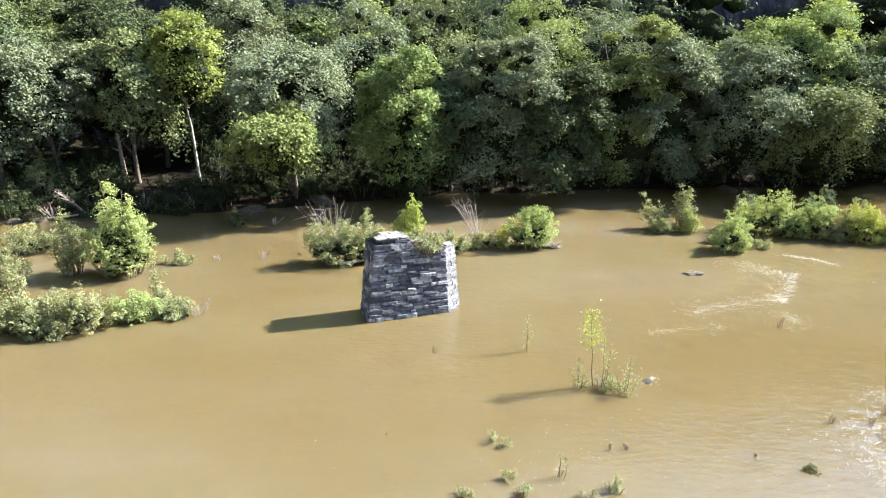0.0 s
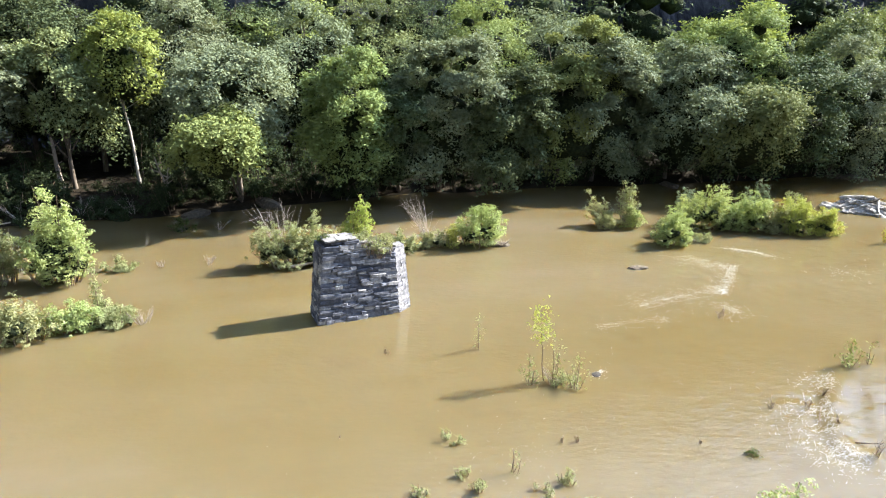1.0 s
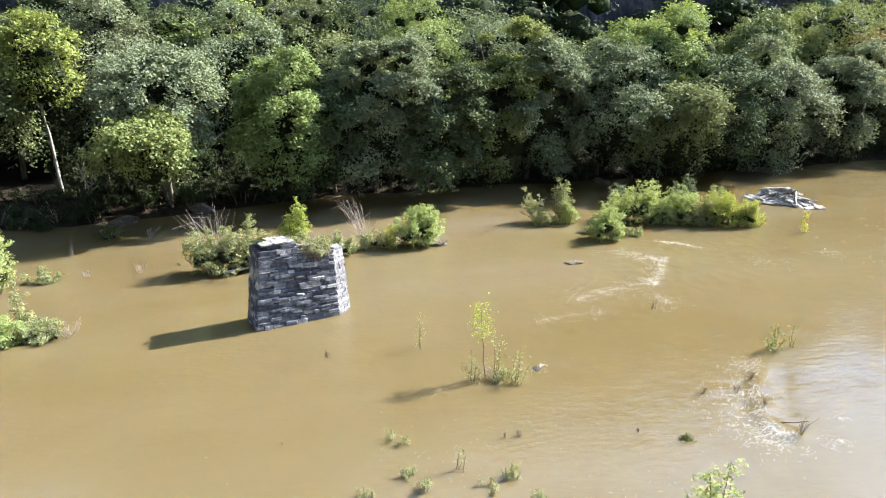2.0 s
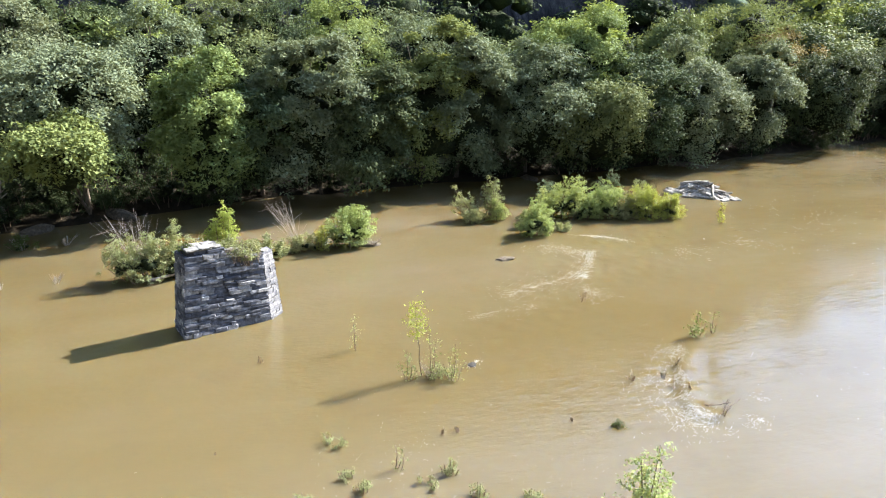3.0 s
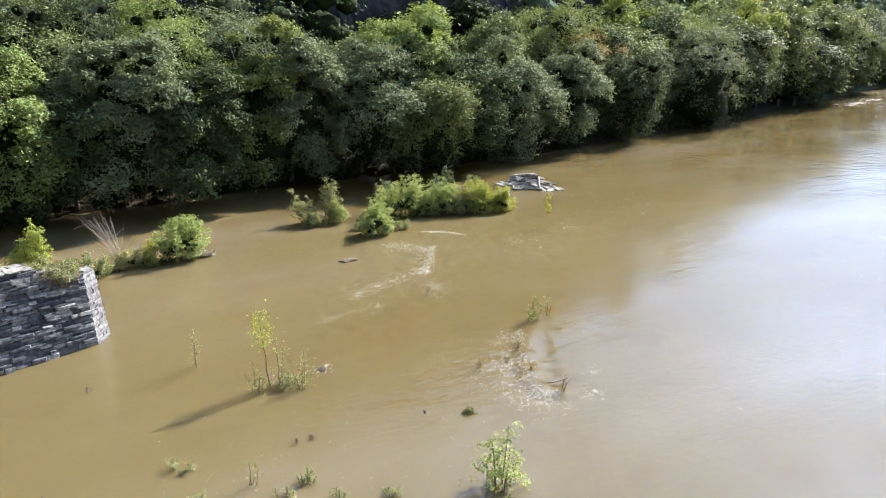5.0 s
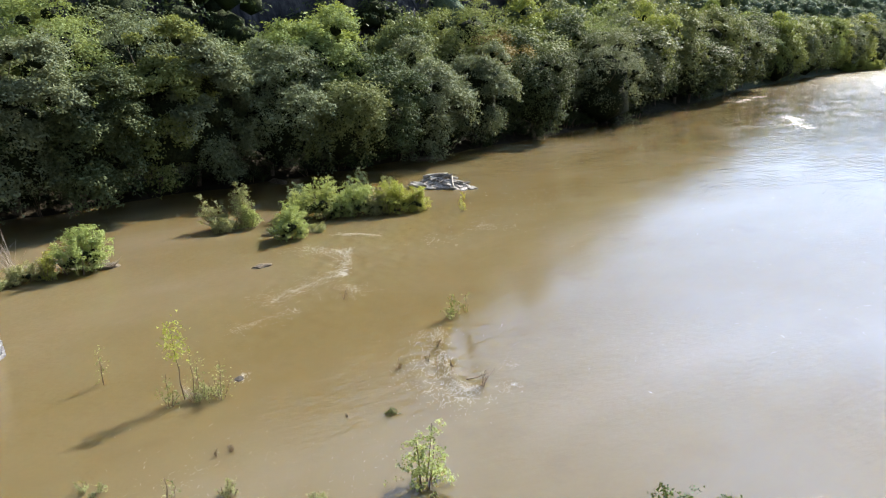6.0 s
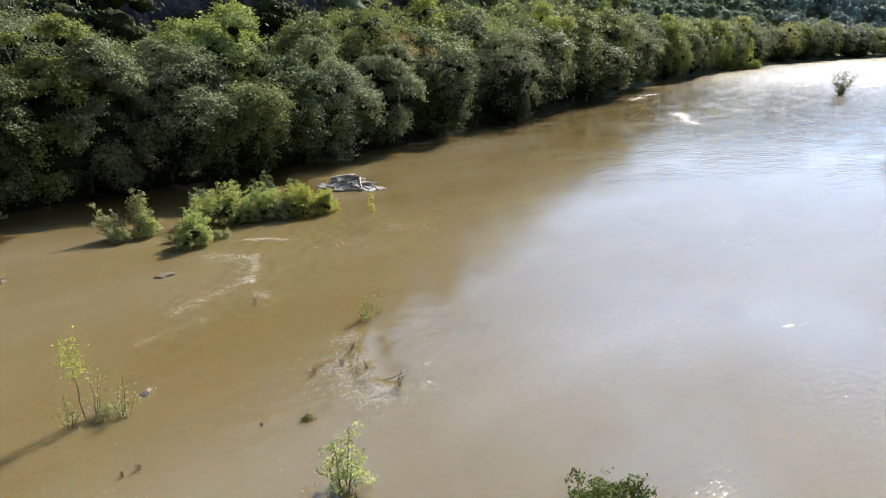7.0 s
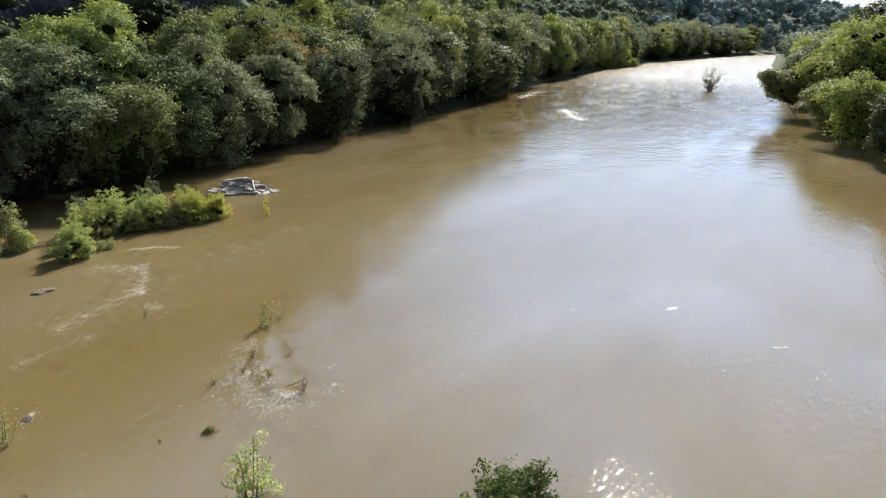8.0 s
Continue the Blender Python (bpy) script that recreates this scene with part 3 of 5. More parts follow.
tree(30.5, 74.1, 15.4, 6.4, LEAF_MAPLE, "broad grey-green maple leaning over the river", 0.00, 41400, lobes=18, over=2.0)
tree(36.0, 74.8, 17.9, 6.4, LEAF_BRIGHT, "tall light green tree with a feathery crown", 0.14, 36800, lobes=18, over=0.5)
tree(36.7, 74.7, 9.5, 5.9, LEAF_OLIVE, "low round olive green tree leaning over the water", 0.30, 32199, lobes=24, over=5.0, lean=(0, -1.5))
tree(42.8, 75.5, 12.4, 5.8, LEAF_DARK, "dark green tree at the edge of the bank", 0.00, 32199, lobes=18, over=3.5, lean=(0, -1.5))
tree(51.7, 77.1, 13.7, 7.1, LEAF_MAPLE, "rounded grey-green maple on the river bank", 0.00, 39100, lobes=18, over=1.5)
tree(64.1, 79.4, 13.8, 5.2, LEAF_MAPLE, "rounded grey-green maple on the river bank", 0.00, 29899, lobes=18, over=1.5)
tree(79.3, 82.9, 12.9, 6.6, LEAF_DARK, "rounded dark green tree on the river bank", 0.00, 23400, lobes=18, over=1.5)
tree(78.1, 90.7, 14.9, 5.6, LEAF_RUST, "tree with rusty early autumn leaves", 0.30, 12000, lobes=18)
tree(76.5, 95.2, 19.2, 7.8, LEAF_BRIGHT, "tall light green tree behind the bank trees", 0.30, 15000, lobes=18)
tree(107.9, 100.0, 17.7, 8.8, LEAF_BRIGHT, "tall light green tree behind the bank trees", 0.14, 16500, lobes=18)
tree(101.3, 88.1, 15.1, 8.6, LEAF_MAPLE, "rounded grey-green maple on the river bank", 0.00, 21000, lobes=18, over=1.0)
tree(123.5, 95.2, 16.9, 7.3, LEAF_DARK, "rounded dark green tree on the river bank", 0.00, 15000, lobes=18, over=0.5)
tree(146.8, 103.5, 20.2, 8.4, LEAF_MAPLE, "rounded grey-green maple on the river bank", 0.00, 15000, lobes=18)
tree(211.9, 126.4, 22.6, 11.5, LEAF_DARK, "rounded dark green tree on the river bank", 0.00, 13500, lobes=18)
tree(194.9, 120.3, 21.8, 10.2, LEAF_MAPLE, "rounded grey-green maple on the river bank", 0.00, 13500, lobes=18)
tree(160.5, 115.6, 21.5, 8.4, LEAF_OLIVE, "olive green tree in the bank woods", 0.04, 13500, lobes=18)
tree(259.1, 140.0, 18.7, 10.0, LEAF_BRIGHT, "light green tree at the water's edge", 0.00, 9000, lobes=18, size=0.5, over=0.5)
tree(313.0, 156.1, 20.9, 11.9, LEAF_DARK, "rounded dark green tree on the river bank", 0.00, 9000, lobes=18, size=0.5)
tree(388.4, 175.9, 23.8, 13.6, LEAF_MAPLE, "rounded grey-green maple on the river bank", 0.00, 7800, lobes=18, size=0.55)
tree(449.2, 187.1, 23.5, 14.4, LEAF_MAPLE, "rounded grey-green maple on the river bank", 0.00, 7200, lobes=18, size=0.6)
tree(540.6, 202.6, 23.2, 17.1, LEAF_YELLOW, "yellow-green tree at the water's edge", 0.00, 6600, lobes=18, size=0.65)
tree(612.4, 209.7, 23.4, 17.8, LEAF_DARK, "rounded dark green tree on the river bank", 0.00, 6000, lobes=18, size=0.7)
tree(671.6, 215.7, 25.3, 17.9, LEAF_OLIVE, "olive green tree in the bank woods", 0.00, 5400, lobes=18, size=0.8)
tree(771.8, 218.5, 24.0, 20.4, LEAF_DARK, "rounded dark green tree on the river bank", 0.00, 5400, lobes=18, size=0.8)
tree(-45.7, 69.6, 17.7, 6.3, LEAF_DARK, "dark green tree in the woods behind the bank", 0.02, 23919, lobes=25)
tree(-43.6, 73.2, 17.4, 6.4, LEAF_OLIVE, "olive green tree in the woods behind the bank", 0.02, 23919, lobes=25)
tree(-38.3, 77.6, 18.5, 6.5, LEAF_DARK, "dark green tree in the woods behind the bank", 0.02, 23919, lobes=25)
tree(-29.9, 73.7, 17.2, 6.0, LEAF_DARK, "dark green tree in the woods behind the bank", 0.02, 23919, lobes=25)
tree(-22.4, 78.6, 17.7, 6.2, LEAF_MAPLE, "grey-green tree in the woods behind the bank", 0.02, 23919, lobes=25)
tree(-17.2, 83.2, 19.8, 6.4, LEAF_DARK, "dark green tree in the woods behind the bank", 0.02, 18720, lobes=25)
tree(-9.2, 80.0, 17.5, 6.1, LEAF_MAPLE, "grey-green tree in the woods behind the bank", 0.02, 18720, lobes=25)
tree(-1.9, 85.5, 18.1, 6.4, LEAF_OLIVE, "olive green tree in the woods behind the bank", 0.02, 18720, lobes=25)
tree(4.3, 89.6, 19.7, 6.7, LEAF_DARK, "dark green tree in the woods behind the bank", 0.02, 18720, lobes=25)
tree(11.3, 84.8, 18.1, 6.4, LEAF_BRIGHT, "light green tree in the woods behind the bank", 0.02, 18720, lobes=25)
tree(18.8, 89.0, 16.7, 6.8, LEAF_MAPLE, "grey-green tree in the woods behind the bank", 0.02, 18720, lobes=25)
tree(26.2, 92.6, 16.2, 7.2, LEAF_DARK, "dark green tree in the woods behind the bank", 0.02, 18720, lobes=25)
tree(161.0, 27.5, 9.4, 4.0, LEAF_OLIVE, "slim olive tree leaning far over the river", 0.30, 12600, lobes=28, size=0.42, group="near bank trees", lean=(-4, 5))
tree(190.0, 30.0, 15.3, 6.9, LEAF_MAPLE, "grey-green tree at the tip of the near bank", 0.00, 12600, lobes=28, size=0.5, group="near bank trees")
tree(230.0, 40.0, 12.4, 6.0, LEAF_OLIVE, "olive green tree at the tip of the near bank", 0.00, 12600, lobes=28, size=0.5, group="near bank trees")
tree(185.0, 20.0, 22.5, 7.1, LEAF_DARK, "tall dark tree on the near bank", 0.04, 12600, lobes=28, size=0.5, group="near bank trees")
tree(160.0, 22.0, 13.9, 6.3, LEAF_FRESH, "fresh green tree with arching branches", 0.09, 12600, lobes=28, size=0.46, group="near bank trees")
tree(150.0, 16.0, 16.6, 7.2, LEAF_FRESH, "broad fresh green tree with arching branches", 0.04, 12600, lobes=28, size=0.46, group="near bank trees")
tree(138.0, 17.0, 8.5, 5.0, LEAF_OLIVE, "low olive green tree over the water", 0.09, 12600, lobes=28, size=0.4, group="near bank trees", lean=(-1.5, 2))
tree(124.0, 11.0, 10.4, 5.5, LEAF_FRESH, "fresh green tree reaching over the water", 0.09, 12600, lobes=28, size=0.4, group="near bank trees", lean=(-1.5, 2))
tree(150.0, 4.0, 19.8, 6.4, LEAF_OLIVE, "olive green tree on the near bank", 0.00, 12600, lobes=28, size=0.46, group="near bank trees")
tree(126.0, 2.0, 16.5, 6.5, LEAF_FRESH, "broad fresh green tree on the near bank", 0.00, 12600, lobes=28, size=0.42, group="near bank trees")
tree(108.0, 5.0, 9.1, 5.1, LEAF_DARK, "dark green tree shading the water", 0.00, 19320, lobes=28, size=0.36, group="near bank trees")
tree(92.0, 2.0, 6.5, 3.6, LEAF_MAPLE, "low pale green tree overhanging the water", 0.04, 19320, lobes=28, size=0.34, group="near bank trees")

tree(86.0, -2.5, 14.5, 5.4, LEAF_MAPLE, "grey-green tree leaning over the shaded water", 0.02, 12600, lobes=26, size=0.40, group="near bank trees")
tree(97.0, -4.0, 18.0, 6.4, LEAF_DARK, "tall dark tree on the near bank", 0.02, 12600, lobes=26, size=0.42, group="near bank trees")
tree(75.0, -9.0, 16.0, 5.8, LEAF_FRESH, "broad fresh green tree on the near bank", 0.02, 12600, lobes=26, size=0.40, group="near bank trees")
tree(112.0, -4.0, 18.0, 6.6, LEAF_MAPLE, "tall grey-green tree on the near bank", 0.02, 12600, lobes=26, size=0.42, group="near bank trees")

# rows of like trees farther along both banks
MODELS = [tree(60 + 10 * i, 110, 15.0, 6.0, leaf, label, 0.0, n, size=0.42, lobes=22, group="bank trees up the river") for i, (leaf, label, n) in enumerate((
    (LEAF_MAPLE, "rounded grey-green tree on the river bank", 12500), (LEAF_DARK, "dark green tree on the river bank", 12500), (LEAF_BRIGHT, "light green tree on the river bank", 12500),
    (LEAF_OLIVE, "olive green tree on the river bank", 12500), (LEAF_FRESH, "fresh green tree on the river bank", 12500)))]


def place(k, x, y, s, h):
    z = float(ground_height(x, y))
    return copy_thing(MODELS[k], pose(x, y, z, 0, 0, RNG.uniform(0, 360)) @ Matrix.Diagonal((s, s, h, 1)))


# row from -56 to 60: added behind the bank trees to block light
for row, (off, step, x0, x1) in enumerate(((2.0, 9.5, 118, 420), (13, 10, 60, 300), (24, 9, -56, 60), (5.5, 15, 420, 900), (24, 10, 110, 330), (38, 11, 130, 340), (54, 13, 150, 340))):
    x = x0
    while x < x1:
        far = 1 + max(0, x - 150) / 600
        if row in (1, 2) and (39 < x < 47 or 63 < x < 70):   # the bare cliff shows here
            x += 4
            continue
        place(int(RNG.choice((0, 0, 1, 1, 2, 3, 4))), x, float(shore(x)) + off * far + RNG.uniform(-2, 2), RNG.uniform(0.72, 1.45) * far, RNG.uniform(0.95, 1.5) * far ** 0.6 * (0.85 if row in (1, 2) and x < 110 else 1.2 if row > 3 else 1.0))
        x += step * RNG.uniform(0.8, 1.2) * far
for row, (off, step, x0, x1) in enumerate(((7.0, 9.0, 165, 330), (16, 11, 120, 330))):
    x = x0
    while x < x1:
        place(int(RNG.choice((4, 2, 4, 3))), x, float(np.interp(x, RIGHT_X, RIGHT_Y)) - off - RNG.uniform(0, 2), RNG.uniform(0.9, 1.25), RNG.uniform(0.85, 1.1) * (1.2 if row else 1.0))
        x += step * RNG.uniform(0.8, 1.2)
for i, ob in enumerate(MODELS):
    x = 236.0 + 12 * i
    ob.matrix_world = pose(x, float(shore(x)) + 30, float(ground_height(x, shore(x) + 30)))

# ---- far woods on the hills: uncountable, joined ----


def far_woods(name, spots, size, per, leaf, mass, label, full=0.68):
    """Many crowns joined: each has uneven leafy masses with loose leaves over them."""
    lv, lf, hv, hf, nb, hb = [], [], [], [], 0, 0
    for x, y, z, r, h in spots:
        d = even_points(7, -0.4)
        c = d * np.array([r, r, h * 0.42]) * 0.5 + np.array([x, y, z + h * 0.55])
        rad = r * RNG.uniform(0.34, 0.62, 7)
        cs, ns = lobe_leaves(c, rad, d, per, 12, tight=size * 0.8)
        v, f = leaf_arrays(cs, ns, size, 0.65)
        lv.append(v)
        lf.append(f + nb)
        nb += len(v)
        v, f = heart_arrays(np.concatenate([c, [[x, y, z + h * 0.3]]]), np.append(rad, r * 0.8), full)
        hv.append(v)
        hf.append(f + hb)
        hb += len(v)
    ob = new(name, array_mesh(name, np.concatenate(lv), np.concatenate(lf), leaf))
    tagged(ob, label, "woods", kind="stuff")
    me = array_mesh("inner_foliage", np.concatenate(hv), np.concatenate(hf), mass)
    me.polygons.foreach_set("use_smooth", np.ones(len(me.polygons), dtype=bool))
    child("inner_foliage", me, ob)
    return ob


def scatter(n, x0, x1, lo, hi, step):
    """Tree spots at lo to hi metres behind the far shore."""
    out = []
    for _ in range(n):
        x = RNG.uniform(x0, x1)
        y = float(shore(x)) + RNG.uniform(lo, hi)
        h = RNG.uniform(0.8, 1.25) * step * 1.6
        if ((41 < x < 47) or (64 < x < 69)) and y < shore(x) + 52:
            continue
        out.append((x, y, float(ground_height(x, y)) - 0.5, step * RNG.uniform(0.5, 0.75), h))
    return out


# one slope: shade is put into dark greens, sun and haze into paler ones
far_woods("hillside_woods", scatter(270, -110, 75, 27, 100, 12.5), 0.55, 620, LEAF_DARK, CLUMP_SHADED, "dense trees on the hillside, its shade put into their dark green", 0.55)
far_woods("upper_hillside_woods", scatter(210, 75, 330, 27, 100, 12.5), 0.6, 640, LEAF_OLIVE, CLUMP_FAR, "trees on the hillside up the river, in greens paled for sun and haze", 0.6)
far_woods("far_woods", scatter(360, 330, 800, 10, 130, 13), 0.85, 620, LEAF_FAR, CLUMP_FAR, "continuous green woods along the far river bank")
far_woods("distant_hill_woods", scatter(420, 700, 1900, 5, 420, 21) + scatter(260, 420, 900, 90, 420, 19) + scatter(320, 900, 1900, 60, 420, 24), 1.5, 500, LEAF_HAZE, CLUMP_HAZE, "wooded hills beyond the bend of the river, haze put into their colour")
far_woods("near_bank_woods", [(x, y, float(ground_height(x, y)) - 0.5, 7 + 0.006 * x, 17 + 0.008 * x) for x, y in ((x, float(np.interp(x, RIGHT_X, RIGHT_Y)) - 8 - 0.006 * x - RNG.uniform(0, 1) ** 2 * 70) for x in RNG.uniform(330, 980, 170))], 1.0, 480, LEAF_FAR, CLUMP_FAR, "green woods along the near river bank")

# ---- the old stone pier ----
PU, PN = Vector((0.938, 0.346, 0)), Vector((-0.346, 0.938, 0))
PIER_O = Vector((-4.2, 35.42, 0))
FOOT = ((0.0, 0.0), (4.70, 0.0), (5.62, 0.66), (5.62, 1.5), (4.9, 2.1), (0.12, 2.1))
HEAD = ((0.58, 0.24), (4.52, 0.24), (5.16, 0.68), (5.16, 1.4), (4.6, 1.86), (0.58, 1.86))


def pier_point(k, z, inset=0.0):
    """A corner of the pier's plan at height z above the water, in the pier's own space."""
    t = z / 5.0
    u = FOOT[k][0] + (HEAD[k][0] - FOOT[k][0]) * t
    n = FOOT[k][1] + (HEAD[k][1] - FOOT[k][1]) * t
    cu, cn = 2.7, 1.05
    s = 1 - inset
    return Vector((cu + (u - cu) * s, cn + (n - cn) * s, z))


def pier_top(u):
    """Height of the ruined top along the pier."""
    return float(np.interp(u, (0, 0.55, 0.75, 2.35, 2.6, 3.4, 4.2, 5.6), (4.40, 4.46, 4.66, 4.70, 4.40, 4.24, 3.95, 3.85)))


def stone_mesh(seed):
    """A rough block: 1 wide, 1 high, its face towards -y, 1 deep."""
    rng = np.random.default_rng(seed)
    ring = np.array([(-0.5, -0.40), (-0.45, -0.5), (0.45, -0.5), (0.5, -0.40), (0.5, 0.40), (0.45, 0.5), (-0.45, 0.5), (-0.5, 0.40)])
    bm = bmesh.new()
    rows = []
    for y, s, j in ((0.3, 1.0, 0.0), (-0.82, 1.0, 0.025), (-0.95, 0.96, 0.055)):
        rows.append([bm.verts.new((px * s + rng.normal() * j, y + rng.normal() * j * 0.8, pz * s + rng.normal() * j)) for px, pz in ring])
    mid = bm.verts.new((rng.normal() * 0.15, -0.97 + rng.normal() * 0.08, rng.normal() * 0.12))
    for a, b in zip(rows, rows[1:]):
        for i in range(8):
            bm.faces.new((a[i], a[(i + 1) % 8], b[(i + 1) % 8], b[i]))
    for i in range(8):
        bm.faces.new((rows[2][i], rows[2][(i + 1) % 8], mid))
    me = bpy.data.meshes.new("stone")
    bm.to_mesh(me)
    bm.free()
    return me


def frame_of(a, b, c):
    """A turn whose axes are a, b and c."""
    return Matrix((a, b, c)).transposed().to_4x4()


def build_pier():
    pier = thing("stone_pier", Matrix.Translation(PIER_O) @ frame_of(PU, PN, Vector((0, 0, 1))),
                 "ruined bridge pier of dark grey rubble stone, overgrown on top", "bridge pier")
    bm = bmesh.new()
    for lo, hi, z1 in ((0.0, 2.55, 4.56), (2.5, 4.1, 4.14), (4.0, 9.0, 3.76)):
        ring_b, ring_t = [], []
        for k in (0, 1, 2, 3, 4, 5):
            for ring, z in ((ring_b, -1.5), (ring_t, z1)):
                q = pier_point(k, z, 0.04)
                ring.append(bm.verts.new((min(max(q.x, lo), hi), q.y, q.z)))
        bm.faces.new(ring_t)
        bm.faces.new(ring_b[::-1])
        for i in range(6):
            j = (i + 1) % 6
            bm.faces.new((ring_b[i], ring_b[j], ring_t[j], ring_t[i]))
    part("core", bm, MORTAR, pier, "dark recessed joints and rubble core")
    kinds = [stone_mesh(40 + i) for i in range(9)]
    for me in kinds:
        me.materials.append(STONE)
    # blocks for the two right-hand facets, with the sunlight painted in
    lit_stones = [stone_mesh(60 + i) for i in range(5)]
    for me in lit_stones:
        me.materials.append(STONE_LIT)
    rng = np.random.default_rng(11)
    for a, b, nmin, nmax in ((0, 1, 0.28, 0.95), (5, 0, 0.35, 0.85), (1, 2, 0.3, 0.6), (2, 3, 0.4, 0.8)):
        z = -0.12
        while z < 5.0:
            h = rng.choice((0.11, 0.14, 0.17, 0.2, 0.24, 0.29)) * rng.uniform(0.9, 1.1)
            p, q = pier_point(a, z + h / 2), pier_point(b, z + h / 2)
            along = (q - p).normalized()
            up = ((pier_point(a, z + h) + pier_point(b, z + h)) - (pier_point(a, z) + pier_point(b, z))).normalized()
            inward = up.cross(along)
            total, s = (q - p).length, -0.03
            while s < total - 0.02:
                w = min(rng.uniform(nmin, nmax), total + 0.03 - s)
                if total - s - w < 0.16:
                    w = total + 0.03 - s
                c = p + along * (s + w / 2)
                s += w
                if z + h > pier_top(c.x) + rng.uniform(-0.06, 0.08):
                    continue
                ob = child("stone", lit_stones[rng.integers(0, 5)] if a in (1, 2) else kinds[rng.integers(0, 9)], pier)
                tall = h * rng.uniform(0.84, 0.99)
                depth = rng.uniform(0.11, 0.27) if a == 0 else rng.uniform(0.14, 0.20)
                tilt = Matrix.Rotation(rng.normal() * 0.02, 4, "Y") @ Matrix.Rotation(rng.normal() * 0.05, 4, "Z") @ Matrix.Rotation(rng.normal() * 0.05, 4, "X")
                ob.matrix_local = Matrix.Translation(c + inward * 0.09) @ frame_of(along, inward, up) @ tilt @ Matrix.Diagonal((w * 0.98, depth, tall, 1))
            z += h
    caps = [stone_mesh(70 + i) for i in range(3)]
    for me in caps:
        me.materials.append(STONE_CAP)
    for u, n, z, w, d, h, rz in ((0.95, 0.42, 4.66, 0.72, 0.5, 0.12, 4), (1.58, 0.42, 4.69, 0.62, 0.55, 0.13, -3), (2.12, 0.45, 4.67, 0.5, 0.5, 0.12, 8), (1.2, 1.15, 4.66, 0.7, 0.5, 0.12, 0),
                                 (1.95, 1.2, 4.64, 0.6, 0.5, 0.12, 12), (2.75, 0.45, 4.40, 0.5, 0.4, 0.09, 3), (3.3, 0.42, 4.30, 0.4, 0.4, 0.09, -5), (4.75, 0.65, 3.92, 0.45, 0.45, 0.11, 25)):
        ob = child("cap_stone", caps[int(u * 10) % 3], pier, "pale flat cap stone")
        ob.matrix_local = pose(u, n, z, 0, 0, rz) @ Matrix.Diagonal((w, d, h, 1)) @ pose(0, 0.35, 0)
    return pier


build_pier()

# ---- bushes, saplings, drift in the river ----


def bush(x, y, rx, ry, h, leaf, label, n=2500, size=0.26, lobes=26, name="bush", z=0.0, group="river bushes", category="bush", stems=7, turn=0.0, bend=(0.0, 0.0), loose=1.0):
    """Many thin stems fan out of one foot; each carries side twigs with clusters of leaves, so that the outline is ragged."""
    t = thing(name, pose(x, y, z, 0, 0, turn), label, category, group)
    n, size = int(n * 4.0), size * 0.54
    m = max(lobes, int(n / 150))
    a, q = RNG.uniform(0, 6.28, m), np.sqrt(RNG.uniform(0.0, 1.0, m))
    seed = Vector((x, y, h))
    lift = np.array([noise.noise(Vector((math.cos(u) * v * 1.6, math.sin(u) * v * 1.6, 0)) + seed) for u, v in zip(a, q)])
    tall = h * np.clip(1.0 - 0.55 * q ** 2 + 0.5 * lift, 0.25, 1.12) * RNG.uniform(0.7, 1.0, m)
    tip = np.stack([np.cos(a) * q * rx * 1.15 + bend[0], np.sin(a) * q * ry * 1.15 + bend[1], tall], -1)
    foot = np.stack([np.cos(a) * q * rx * 0.5, np.sin(a) * q * ry * 0.5, -0.3 + 0 * a], -1)
    # twigs: two in three leave a stem sideways, the rest go on to its tip
    count = np.maximum((n / 15 * tall / tall.sum()).astype(int), 3)
    k = np.repeat(np.arange(m), count)
    g = RNG.uniform(0.18, 1.0, len(k)) ** 0.75
    base = foot[k] + (tip[k] - foot[k]) * np.stack([g ** 1.4, g ** 1.4, g], -1)
    side = RNG.normal(size=(len(k), 3)) * np.array([1, 1, 0.5])
    base = base + side * (0.10 + 0.16 * (1 - g))[:, None] * min(1.0, 0.35 + 0.22 * h) * min(1.0, 0.5 + rx) * loose
    per = np.maximum(RNG.poisson(15, len(k)), 4)
    c = np.repeat(np.arange(len(k)), per)
    cs = base[c] + RNG.normal(size=(len(c), 3)) * size * np.array([0.85, 0.85, 0.55])
    ns = RNG.normal(size=(len(c), 3)) * 0.5 + np.array([0, 0, 0.75]) + (side[c] * 0.3)
    ok = cs[:, 2] > 0.03
    child("foliage", array_mesh("foliage", *leaf_arrays(cs[ok], ns[ok], size, 0.6), leaf), t)
    if rx > 1.2:
        w = np.flatnonzero(q < 0.75)
        cc = foot[w] + (tip[w] - foot[w]) * np.array([0.55, 0.55, 0.42])
        child("inner_foliage", array_mesh("inner_foliage", *heart_arrays(cc[::2], tall[w][::2] * 0.17, 0.8), SHADE_FILLER), t)
    for u in range(0, m, max(1, m // (stems * 2))):
        child("stem", array_mesh("stem", *tube_arrays([bent(foot[u], tip[u], 0.020 + 0.006 * h, 0.008, 0.06)], 5), TWIG), t)
    return t


